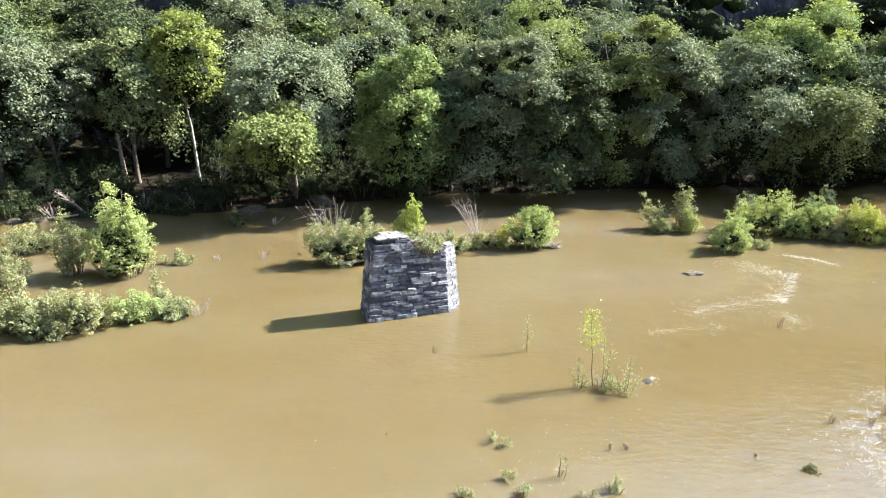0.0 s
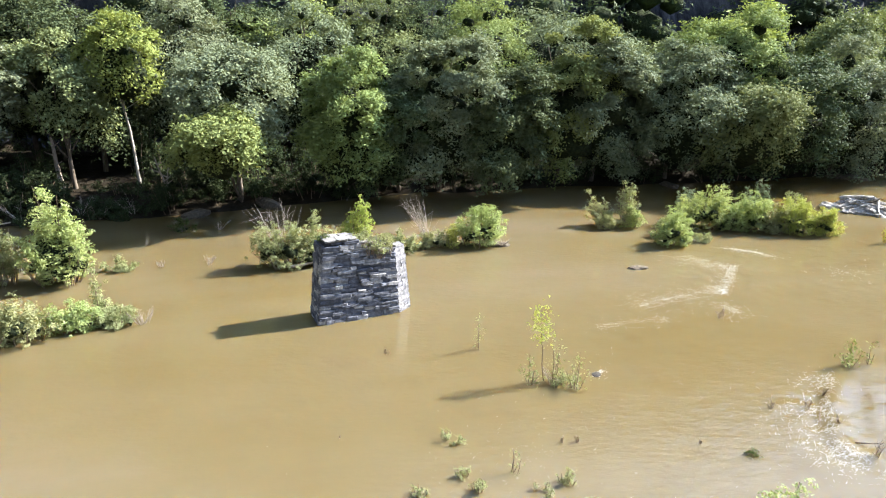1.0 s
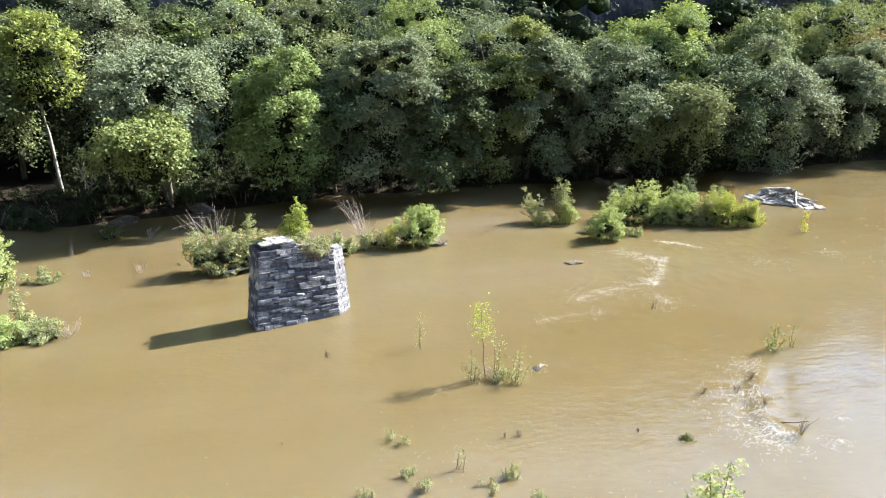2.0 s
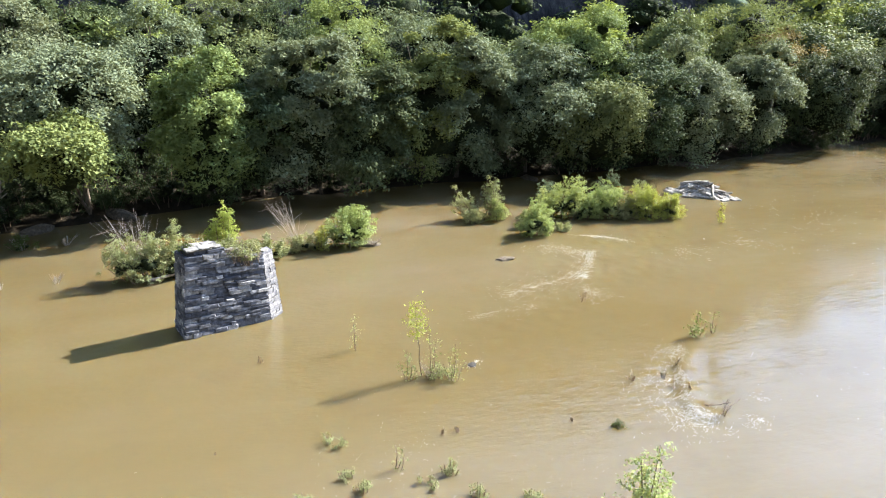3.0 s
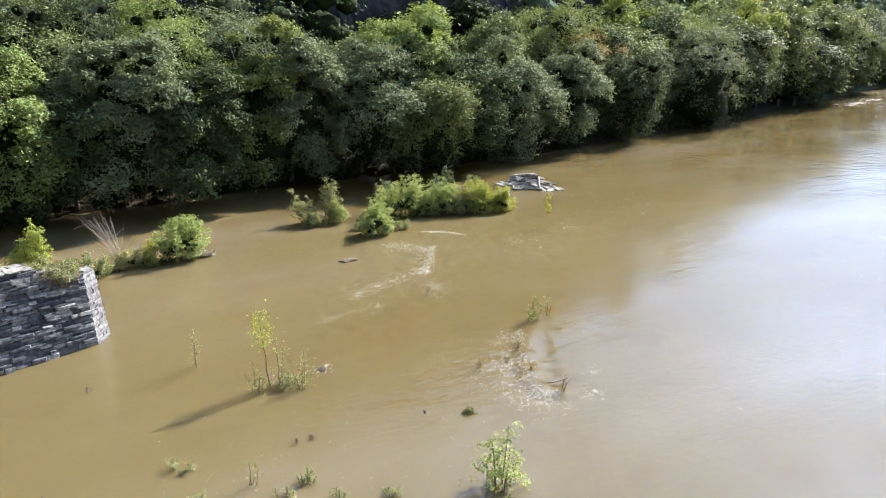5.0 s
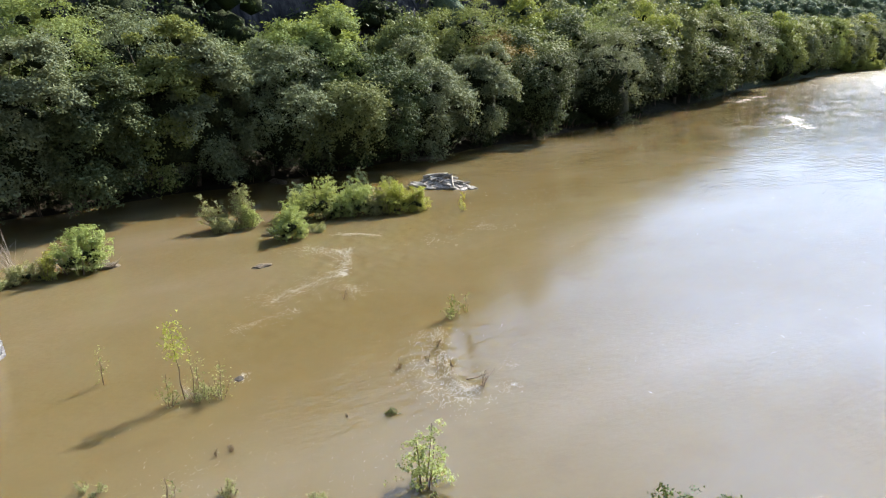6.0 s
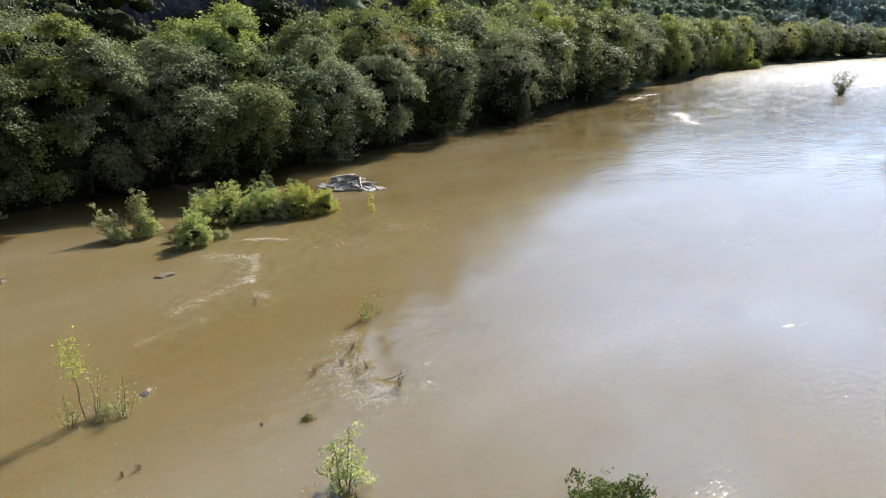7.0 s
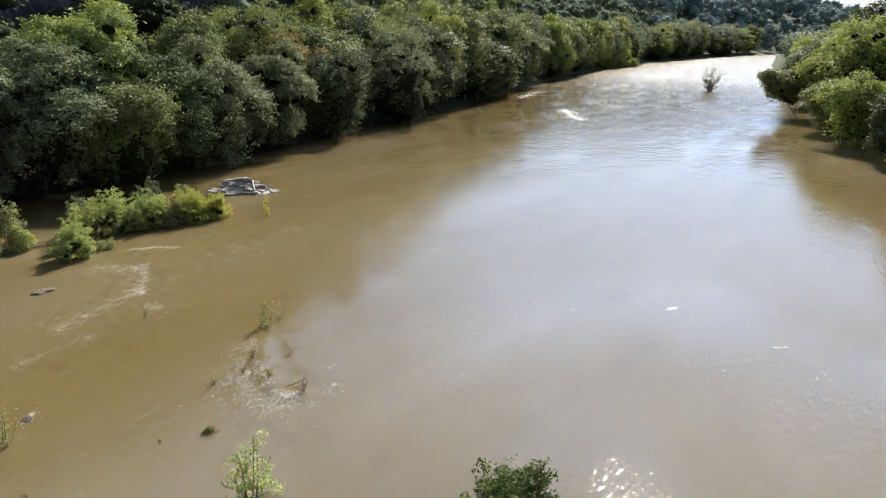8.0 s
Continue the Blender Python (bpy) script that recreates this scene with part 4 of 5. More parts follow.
def sapling(x, y, h, leaf, label, leaves=90, size=0.16, shoots=4, spread=0.35, top=0.55, lean=(0, 0), name="sapling", z=0.0, group="saplings in the river"):
    """A thin young tree: stems with leaves mostly in their upper part."""
    t = thing(name, pose(x, y, z), label, "sapling", group)
    paths, cs = [], []
    for i in range(shoots):
        hh = h * (1.0 if i == 0 else RNG.uniform(0.35, 0.8))
        a = RNG.uniform(0, 6.28)
        out = spread * h * (0.1 if i == 0 else RNG.uniform(0.3, 1.0))
        foot = (RNG.normal() * 0.05 * h, RNG.normal() * 0.05 * h, -0.5)
        p = bent(foot, (lean[0] + math.cos(a) * out, lean[1] + math.sin(a) * out, hh), 0.012 + 0.007 * h, 0.008, 0.08, 7)
        paths.append(p)
        q = np.array(p)[:, :3]
        m = int(leaves * hh / h / (1 + 0.4 * (shoots - 1)))
        s = RNG.uniform(top if i == 0 else top * 0.6, 1.0, m) ** 0.8 * (len(q) - 1)
        f0 = np.minimum(s.astype(int), len(q) - 2)
        base = q[f0] + (q[f0 + 1] - q[f0]) * (s - f0)[:, None]
        cs.append(base + RNG.normal(size=(m, 3)) * np.array([0.1, 0.1, 0.08]) * h ** 0.6 * 1.2)
    cs = np.concatenate(cs)
    child("leaves", array_mesh("leaves", *leaf_arrays(cs, RNG.normal(size=cs.shape) + np.array([0, 0, 0.7]), size, 0.65), leaf), t)
    for p in paths:
        child("stem", array_mesh("stem", *tube_arrays([p], 5), TWIG), t)
    return t


def dead_brush(x, y, h, label, twigs=22, spread=0.5, lean=(0, 0), name="dead_shrub", z=0.0, wood=DEADWOOD, r=0.016):
    """Bare branches that fork towards thin tips."""
    t = thing(name, pose(x, y, z), label, "dead shrub", "dead brush in the river")
    paths = []
    for _ in range(max(4, twigs * 2 // 5)):
        a = RNG.uniform(0, 6.28)
        ln = RNG.uniform(0.5, 1.0)
        tip = np.array([lean[0] * ln + math.cos(a) * spread * h * ln, lean[1] * ln + math.sin(a) * spread * h * ln, h * ln])
        p = bent((RNG.normal() * 0.08, RNG.normal() * 0.08, -0.3), tip, r, 0.005, 0.06, 8)
        paths.append(p)
        for k in (2, 3, 4, 5, 6):
            q = np.array(p[k][:3])
            paths.append(bent(q, q + (tip - q) * RNG.uniform(0.5, 0.9) + RNG.normal(size=3) * np.array([0.14, 0.14, 0.07]) * h, r * 0.42, 0.004, 0.08, 4))
    if twigs < 10:
        for p in paths:
            child("twig", array_mesh("twig", *tube_arrays([p], 4), wood), t)
    else:
        child("branchwork", array_mesh("branchwork", *tube_arrays(paths, 4), wood), t)
    return t


def boulder(x, y, sx, sy, sz, mat, label, name="rock", z=0.0, seed=1, turn=0.0, category="rock", group="rocks"):
    """A weathered rock, part under water."""
    bm = bmesh.new()
    bmesh.ops.create_icosphere(bm, subdivisions=3, radius=1.0)
    for v in bm.verts:
        p = v.co.copy()
        k = 1 + 0.28 * noise.noise(p * 1.6 + Vector((seed * 3.1, 0, 0))) + 0.12 * noise.noise(p * 4.5 + Vector((0, seed, 0)))
        q = Vector((p.x * sx, p.y * sy, p.z * sz)) * k
        v.co = q
    me = bpy.data.meshes.new(name)
    bm.to_mesh(me)
    bm.free()
    me.materials.append(mat)
    ob = new(name, me)
    ob.matrix_world = pose(x, y, z, 0, 0, turn)
    return tagged(ob, label, category, group)


# left cluster
bush(-21.4, 43.4, 2.3, 1.9, 5.7, BUSH_BRIGHT, "large leafy green bush standing in the shallow river", 4300, 0.27, 44)
bush(-24.9, 43.6, 1.0, 1.0, 4.7, BUSH_OLIVE, "tall pale green bush beside a larger one", 1400, 0.25, 18)
bush(-22.6, 34.4, 2.3, 1.4, 2.5, BUSH_OLIVE, "low spreading green bush on a flooded bar", 2900, 0.22, 30)
bush(-19.6, 34.3, 2.0, 1.3, 2.7, BUSH_OLIVE, "low spreading green bush on a flooded bar", 2500, 0.22, 26)
bush(-23.6, 35.6, 0.8, 0.8, 4.0, BUSH_OLIVE, "tall ragged green shoots rising from a flooded bar", 620, 0.22, 14)
bush(-20.9, 33.2, 1.3, 0.7, 1.8, BUSH_OLIVE, "low green scrub trailing into the water", 800, 0.2, 14)
bush(-17.3, 35.7, 1.5, 0.9, 1.9, BUSH_BRIGHT, "low green bush on a flooded bar", 1500, 0.2, 20)
bush(-15.4, 36.2, 1.6, 0.8, 1.2, BUSH_OLIVE, "mat of green creeper at the tip of a flooded bar", 1500, 0.18, 20)
bush(-16.6, 37.4, 0.45, 0.4, 3.0, BUSH_OLIVE, "slim leafy sapling among low bushes", 330, 0.22, 8)
dead_brush(-14.0, 36.4, 0.9, "tangle of grey drift twigs caught on a bar", 30, 0.9, name="drift_twigs")
bush(-30.4, 48.6, 2.2, 1.4, 2.3, BUSH_OLIVE, "low green bush in the flooded shallows", 1500, 0.22, 20)
bush(-27.6, 41.6, 1.1, 0.9, 2.4, BUSH_OLIVE, "small pale green bush in the flooded shallows", 900, 0.22, 14)
bush(-18.6, 45.9, 1.2, 0.6, 1.1, BUSH_OLIVE, "small green scrub on a sunken log", 600, 0.2, 12)
dead_brush(-16.1, 46.6, 0.6, "small tuft of dry stalks in the water", 20, 0.6, name="dry_tuft")
dead_brush(-12.9, 46.9, 0.75, "small tuft of dry stalks in the water", 24, 0.6, name="dry_tuft")
# cluster behind the pier
bush(-7.2, 46.0, 2.7, 1.6, 3.4, BUSH_OLIVE, "wide olive green bush in the river behind the pier", 3600, 0.22, 34)
bush(-5.2, 46.8, 1.3, 1.0, 3.6, BUSH_OLIVE, "upright olive green bush with dry stalks", 1300, 0.22, 16)
dead_brush(-7.3, 46.6, 4.9, "bare grey branches rising out of a bush", 26, 0.26, (-1.5, 0))
bush(-2.6, 48.6, 1.15, 0.9, 4.1, BUSH_YELLOW, "upright yellow-green shrub behind the pier", 2000, 0.24, 20)
bush(0.2, 48.6, 1.6, 0.9, 1.7, BUSH_OLIVE, "low grey-green scrub on a shoal", 1200, 0.2, 18)
dead_brush(2.9, 50.9, 4.1, "bare reddish grey dead shrub leaning over", 30, 0.22, (-1.6, 0))
bush(3.4, 50.2, 1.5, 0.9, 1.5, BUSH_OLIVE, "low scrub round the foot of a dead shrub", 1000, 0.2, 16)
bush(4.4, 49.6, 0.6, 0.6, 1.9, BUSH_YELLOW, "small yellow-green bush at the water's edge", 420, 0.22, 10)
bush(6.5, 50.2, 1.9, 1.4, 3.5, BUSH_BRIGHT, "dense bright green bush on a small shoal", 2600, 0.25, 28)
dead_brush(8.2, 50.0, 0.7, "grey drift twigs heaped against a bush", 40, 1.0, (0.2, -0.2), name="drift_twigs", r=0.02)
boulder(8.1, 50.1, 0.8, 0.45, 0.35, MUD_ROCK, "brown drift-covered rock at the foot of a bush", seed=3)
# cluster up river
bush(18.4, 55.6, 0.8, 0.8, 3.4, BUSH_OLIVE, "grey-green willow bush bent by the current", 620, 0.26, 16, bend=(-1.5, 0))
bush(19.9, 55.4, 0.95, 0.8, 4.1, BUSH_OLIVE, "upright green willow bush in the river", 700, 0.26, 18)
bush(20.0, 54.6, 1.1, 0.8, 2.0, BUSH_BRIGHT, "low green scrub round the foot of a willow", 600, 0.24, 14)
bush(21.4, 49.4, 1.6, 1.3, 3.0, BUSH_BRIGHT, "round bright green bush standing in the river", 1900, 0.25, 24)
bush(22.4, 51.8, 1.6, 0.9, 1.9, BUSH_OLIVE, "low olive green scrub between bushes", 1000, 0.22, 14)
bush(24.1, 50.1, 0.8, 0.6, 1.1, BUSH_OLIVE, "small low bush at the edge of a riffle", 420, 0.2, 10)
bush(26.0, 54.0, 2.4, 1.7, 3.9, BUSH_BRIGHT, "large bright green bush on a flooded bar", 3000, 0.25, 30)
bush(29.3, 53.2, 2.2, 1.6, 3.4, BUSH_BRIGHT, "large bright green bush on a flooded bar", 2800, 0.25, 28)
bush(33.2, 51.9, 2.2, 1.3, 3.0, BUSH_YELLOW, "yellow-green bush at the end of a flooded bar", 2400, 0.25, 26)
sapling(38.2, 48.5, 1.6, BUSH_YELLOW, "single leafy stalk standing in the current", 70, 0.22, 3, 0.25, 0.2)
bush(25.0, 55.6, 1.1, 0.8, 3.3, LEAF_MAPLE, "grey-green willow shoots among brighter bushes", 1300, 0.22, 14)
bush(30.6, 54.4, 1.2, 0.9, 3.9, LEAF_MAPLE, "grey-green willow shoots among brighter bushes", 1300, 0.22, 14)
bush(33.0, 53.6, 1.2, 0.8, 3.1, BUSH_OLIVE, "pale green willow shoots among brighter bushes", 1100, 0.22, 14)
bush(27.7, 53.2, 1.9, 1.0, 2.4, BUSH_BRIGHT, "low bright green bush on a flooded bar", 1600, 0.22, 18)
bush(31.4, 52.2, 2.0, 1.0, 2.2, BUSH_OLIVE, "low olive green bush on a flooded bar", 1600, 0.22, 18)
bush(35.0, 51.2, 1.3, 0.9, 2.4, BUSH_YELLOW, "yellow-green bush at the end of a flooded bar", 1200, 0.22, 16)
bush(17.6, 54.4, 1.2, 0.7, 1.4, BUSH_OLIVE, "low olive green scrub on a shoal", 700, 0.2, 12)
bush(1.9, 49.6, 1.5, 0.6, 1.0, BUSH_OLIVE, "low green scrub on a muddy shoal", 700, 0.18, 14)


def slab_ledge():
    """Thin tilted beds of pale rock lying unevenly over one another, with dark gaps between them."""
    t = thing("rock_ledge", pose(43.0, 58.2, 0, 0, 0, -42), "pale layered rock ledge breaking the river surface", "rock ledge")
    rng = np.random.default_rng(8)
    for i in range(56):
        bm = bmesh.new()
        bmesh.ops.create_icosphere(bm, subdivisions=2, radius=1.0)
        lx, ly, lz = rng.uniform(0.35, 1.25), rng.uniform(0.16, 0.36), rng.uniform(0.08, 0.19)
        seed = Vector((i * 2.7, 1.3 * i, 0))
        for v in bm.verts:
            p = v.co
            q = Vector((math.copysign(abs(p.x) ** 0.8, p.x), math.copysign(abs(p.y) ** 0.8, p.y), math.copysign(abs(p.z) ** 0.5, p.z)))
            v.co = Vector((q.x * lx, q.y * ly, q.z * lz)) * (1 + 0.55 * noise.noise(p * 1.5 + seed) + 0.28 * noise.noise(p * 4.0 + seed))
        a = rng.uniform(-1, 1)
        x, y = 2.9 * a + rng.normal() * 0.2, rng.uniform(-1.0, 1.2)
        z = 0.06 + 1.2 * max(0, 1 - abs(a + 0.15) ** 1.6) * max(0.1, 0.45 + 0.5 * y)
        ob = part("slab", bm, RIVER_ROCK, t)
        ob.matrix_local = pose(x, y, z, rng.normal() * 14 + 22, rng.normal() * 12 + (8 if a > 0 else -6), rng.normal() * 24 - 14)
    boulder(43.2, 58.6, 2.5, 1.1, 0.7, MUD_ROCK, "dark wet bedrock under a pale ledge", seed=12, turn=-42, name="bedrock")
    lg = thing("driftwood_log", pose(43.9, 57.6, 0.62), "bleached driftwood log lying on a rock ledge", "log")
    child("stem", array_mesh("stem", *tube_arrays([bent((0.35, 0.6, 0.5), (-0.35, -0.8, -0.25), 0.13, 0.08, 0.1, 6)], 8), BARK_PALE), lg)


slab_ledge()
# saplings and weeds in the open water
sapling(6.8, 28.3, 3.65, BUSH_YELLOW, "tall thin sapling with yellow-green leaves at its tip", 260, 0.13, 1, 0.12, 0.60, lean=(-0.25, 0))
sapling(7.2, 28.1, 2.3, BUSH_OLIVE, "thin sparse sapling standing in the river", 90, 0.11, 3, 0.2, 0.3)
sapling(8.0, 27.2, 1.9, BUSH_OLIVE, "thin sparse sapling standing in the river", 150, 0.11, 5, 0.3, 0.25)
sapling(6.1, 28.0, 1.5, BUSH_OLIVE, "thin sparse sapling standing in the river", 120, 0.11, 5, 0.34, 0.25)
sapling(4.2, 31.8, 1.7, BUSH_OLIVE, "small sparse sapling standing in the river", 45, 0.13, 2, 0.12, 0.4)
bush(11.75, 16.9, 0.66, 0.62, 2.3, BUSH_BRIGHT, "leafy young tree with sparse clustered leaves standing in the river", 420, 0.19, 12, name="young_tree", category="young tree", group="saplings in the river", stems=3, loose=2.0)
sapling(21.9, 28.7, 1.3, LEAF_BRIGHT, "small bushy plant on a sunken stone", 120, 0.16, 6, 0.5, 0.3)
sapling(22.9, 28.7, 1.2, BUSH_OLIVE, "small dark plant in the current", 30, 0.14, 3, 0.15, 0.3)
sapling(4.15, 21.3, 1.0, BUSH_OLIVE, "small sparse weed standing in the river", 40, 0.09, 4, 0.3, 0.3)
for x, y, r, h in ((0.7, 20.2, 0.3, 0.4), (2.85, 20.3, 0.32, 0.5), (6.5, 18.9, 0.4, 0.5), (8.2, 18.3, 0.35, 0.45), (2.2, 23.6, 0.5, 0.55), (2.35, 21.2, 0.36, 0.5), (5.95, 20.55, 0.33, 0.55), (5.0, 20.0, 0.4, 0.35)):
    bush(x, y, r, r, h, BUSH_OLIVE, "small tuft of green weed above the water", 260, 0.09, 10, name="weed", category="weed", group="weeds in the river", stems=5)
bush(13.4, 21.65, 0.36, 0.25, 0.28, BUSH_DARK, "dark clump of drift weed in the water", 160, 0.1, 8, name="weed", category="weed", group="weeds in the river", stems=4)
for x, y, h in ((17.5, 24.9, 0.6), (18.0, 23.5, 0.5), (18.0, 21.2, 0.9), (18.3, 34.8, 0.7), (-0.46, 31.5, 0.4), (16.0, 25.0, 0.6), (6.4, 23.1, 0.3), (11.8, 22.6, 0.25), (-2.27, 24.0, 0.12), (7.0, 23.1, 0.3), (18.9, 25.9, 0.5)):
    dead_brush(x, y, h, "bare twig sticking out of the water", 6, 0.35, name="drift_twig", wood=TWIG, r=0.02)
boulder(16.8, 43.9, 0.75, 0.35, 0.22, MUD_ROCK, "flat brown rock just above the water", seed=5)
bush(15.7, 8.9, 1.55, 1.55, 2.55, BUSH_DARK, "dense dark green bush in the river", 3400, 0.2, 60)
for x, y, rx, h in ((398.0, 169.5, 6.5, 8.0), (407.0, 170.0, 5.5, 5.5), (416.0, 169.0, 4.5, 5.0), (389.0, 170.5, 5.0, 6.5)):
    bush(x, y, rx, 3.0, h, LEAF_FRESH, "bright green willow scrub at the far water's edge", 700, 1.3, 14, name="willow_scrub", z=max(float(ground_height(x, y)), 0.0), group="far willow scrub")
sapling(232.0, 67.2, 8.4, LEAF_DARK, "sparse grey-green lone tree standing in the rapids", 560, 0.42, 26, 0.48, 0.2, name="lone_tree", group="lone river tree")

for x, y, sx, sy, sz, s in ((17.4, 22.6, 0.24, 0.12, 0.06, 43), (9.4, 28.6, 0.28, 0.2, 0.07, 46)):
    boulder(x, y, sx, sy, sz, WET_ROCK, "dark wet stone barely breaking the water", seed=s, name="wet_stone", group="stones of the sunken weir", turn=s * 29)
for x0, y0, ln, rz in ((18.6, 21.6, 1.5, 20), (18.2, 22.0, 1.1, -35), (17.6, 24.2, 0.9, 60)):
    t = thing("sunken_branch", pose(x0, y0, 0.1, 0, 0, rz), "dark wet branch caught on the sunken stones", "branch", "sunken branches")
    child("stem", array_mesh("stem", *tube_arrays([bent((-ln / 2, 0, -0.1), (ln / 2, 0, 0.16), 0.028, 0.012, 0.1, 6)], 6), TWIG), t)
bush(7.5, 27.7, 0.8, 0.4, 0.8, BUSH_OLIVE, "low olive scrub at the foot of thin saplings", 260, 0.13, 12, name="weed", category="weed", group="weeds in the river", stems=5)
dead_brush(7.2, 27.9, 0.8, "grey drift twigs round the foot of a sapling", 16, 0.8, name="drift_twigs", r=0.012)

# ---- foam ----
FOAM, fn, fl, fp = material("white_foam")
fp.inputs["Base Color"].default_value = (0.30, 0.28, 0.24, 1)
fp.inputs["Roughness"].default_value = 0.55


def foam(name, line, width, n, size, label, turn=0.5, drift=(0.0, 0.0), thin=1.0):
    """Thin wavering threads of broken white water strewn along a line in loose knots, carried off by the current."""
    line = np.array(line, float)
    knots = RNG.uniform(0, len(line) - 1.001, max(4, n // 26))
    s = np.clip(knots[RNG.integers(0, len(knots), n)] + RNG.normal(size=n) * 0.07, 0, len(line) - 1.001)
    i = s.astype(int)
    p = line[i] + (line[i + 1] - line[i]) * (s - i)[:, None]
    p = p + RNG.normal(size=(n, 2)) * width * RNG.uniform(0.1, 1.0, n)[:, None] + np.array(drift) * RNG.exponential(0.6, n)[:, None]
    a = RNG.normal(turn, 0.7, n)
    ln = size * RNG.uniform(0.25, 1.5, n) ** 1.8
    w = size * RNG.uniform(0.04, 0.13, n) * thin
    k = np.linspace(-1, 1, 6)
    bend = RNG.normal(size=(n, 6)) * w[:, None] * 1.6
    taper = np.array([0.15, 0.7, 1.0, 0.9, 0.6, 0.1]) * RNG.uniform(0.5, 1.3, (n, 6))
    v = np.empty((n, 2, 6, 3))
    for side in (0, 1):
        lx, ly = ln[:, None] * k, bend + (2 * side - 1) * w[:, None] * taper
        v[:, side, :, 0] = p[:, :1] + lx * np.cos(a)[:, None] - ly * np.sin(a)[:, None]
        v[:, side, :, 1] = p[:, 1:] + lx * np.sin(a)[:, None] + ly * np.cos(a)[:, None]
    v[..., 2] = water_height(v[..., 0].ravel(), v[..., 1].ravel()).reshape(n, 2, 6) + 0.014
    q = np.arange(5)
    quad = np.stack([q, q + 1, q + 7, q + 6], -1)
    faces = (quad[None] + (np.arange(n) * 12)[:, None, None]).reshape(-1, 4)
    ob = new(name, array_mesh(name, v.reshape(-1, 3), faces, FOAM))
    return tagged(ob, label, "foam", kind="stuff")


foam("riffle_crest_foam", ((24.0, 44.1), (22.7, 42.0), (21.3, 39.8), (20.3, 38.5)), 0.2, 1000, 0.10, "bright white crest of the upper riffle", drift=(-0.5, 0.3))
foam("riffle_fan_foam", ((21.6, 46.3), (22.6, 44.8), (23.4, 43.4)), 0.7, 650, 0.09, "thin white water fanning out above a riffle", drift=(-1.2, 0.3))
foam("riffle_tail_foam", ((25.8, 47.8), (27.1, 46.9), (28.0, 45.6)), 0.4, 420, 0.10, "white crest beside the bushes", 0.3, drift=(-0.8, 0.5))
foam("riffle_foam", ((19.6, 39.2), (17.6, 38.4), (15.8, 37.7), (14.0, 37.1)), 1.0, 900, 0.08, "white broken water along the upper riffle", 0.3)
foam("riffle_shoal_foam", ((19.4, 37.0), (19.8, 35.9), (18.8, 34.6)), 0.7, 300, 0.08, "white water round a bare twig", 0.3)
foam("riffle_line_foam", ((15.4, 34.9), (13.2, 34.7), (11.2, 34.2)), 0.6, 260, 0.075, "thin line of white water below the riffle", 0.1)
foam("weir_foam", WEIR, 0.25, 1300, 0.072, "white broken water over sunken stones", drift=(-0.75, 0.1))
foam("weir_spray", ((20.0, 27.4), (16.8, 24.6), (16.4, 21.6), (17.5, 20.4)), 0.9, 650, 0.075, "scattered bubbles below the sunken stones", drift=(-0.8, 0.0))
foam("weir_side_foam", ((20.4, 22.7), (20.5, 21.8), (19.5, 20.7), (18.6, 20.3)), 0.4, 150, 0.065, "broken white water beside the sunken weir")
foam("eddy_foam", ((9.0, 28.2), (9.7, 28.9)), 0.26, 90, 0.09, "small patch of white water round a hidden stone", 1.2)
foam("far_foam", ((128.0, 61.0), (134.0, 67.0), (146.0, 74.5)), 1.5, 320, 0.6, "white rapid far up the river")
# pale threads painted where ripples on the brown water mirror the sky
foam("stream_sheen", ((29.0, 41.6), (33.0, 42.6), (37.5, 43.6), (46.0, 52.0)), 1.3, 260, 0.11, "thin pale threads standing in for ripples that reflect the sky", 0.2)
foam("bubbles", ((2.0, 20.5), (8.0, 24.0), (14.0, 27.0)), 3.2, 420, 0.05, "small drifting bubbles on the brown water")
foam("flecks", ((39.5, 12.4), (38.0, 11.0), (36.1, 5.1), (33.2, 1.6)), 0.9, 26, 0.09, "scattered foam flecks on smooth water")
foam("fleck_streak", ((37.6, 11.7), (38.5, 11.3)), 0.06, 34, 0.16, "bright streak of foam on smooth water", -0.5)
foam("fleck_streak", ((36.0, 5.3), (36.5, 4.8)), 0.05, 26, 0.14, "bright streak of foam on smooth water", -0.7)
foam("rapids_foam", ((150.0, 66.0), (230.0, 92.0), (330.0, 118.0)), 14.0, 900, 0.7, "thin white crests of the rapids up the river", 0.3)
foam("far_rapids_foam", ((300.0, 108.0), (430.0, 146.0), (640.0, 184.0)), 18.0, 900, 1.5, "thin white crests of the rapids far up the river", 0.3)
foam("shore_rapids_foam", ((168.0, 100.0), (188.0, 106.0), (205.0, 111.0)), 1.6, 160, 0.8, "white water along the far bank", 0.3)
# more pale threads in place of ripple facets reflecting the sky
foam("drift_streaks", ((24.0, 30.0), (40.0, 42.0), (62.0, 60.0), (88.0, 74.0)), 4.5, 260, 0.13, "thin pale streaks on the moving brown water", 0.6)
foam("near_streaks", ((4.0, 16.0), (12.0, 20.0), (24.0, 24.0), (30.0, 20.0)), 3.0, 260, 0.055, "thin pale streaks and bubbles on the water", 0.6)
# white threads put in for sparkles of light on the waves
foam("mid_river_glints", ((36.0, 12.0), (60.0, 26.0), (90.0, 40.0), (140.0, 62.0)), 9.0, 220, 0.11, "white threads standing in for glints and wave crests on the open river", 0.5)

# ---- the pier's plants ----
def on_pier(u, n, z):
    return PIER_O + PU * u + PN * n + Vector((0, 0, z))


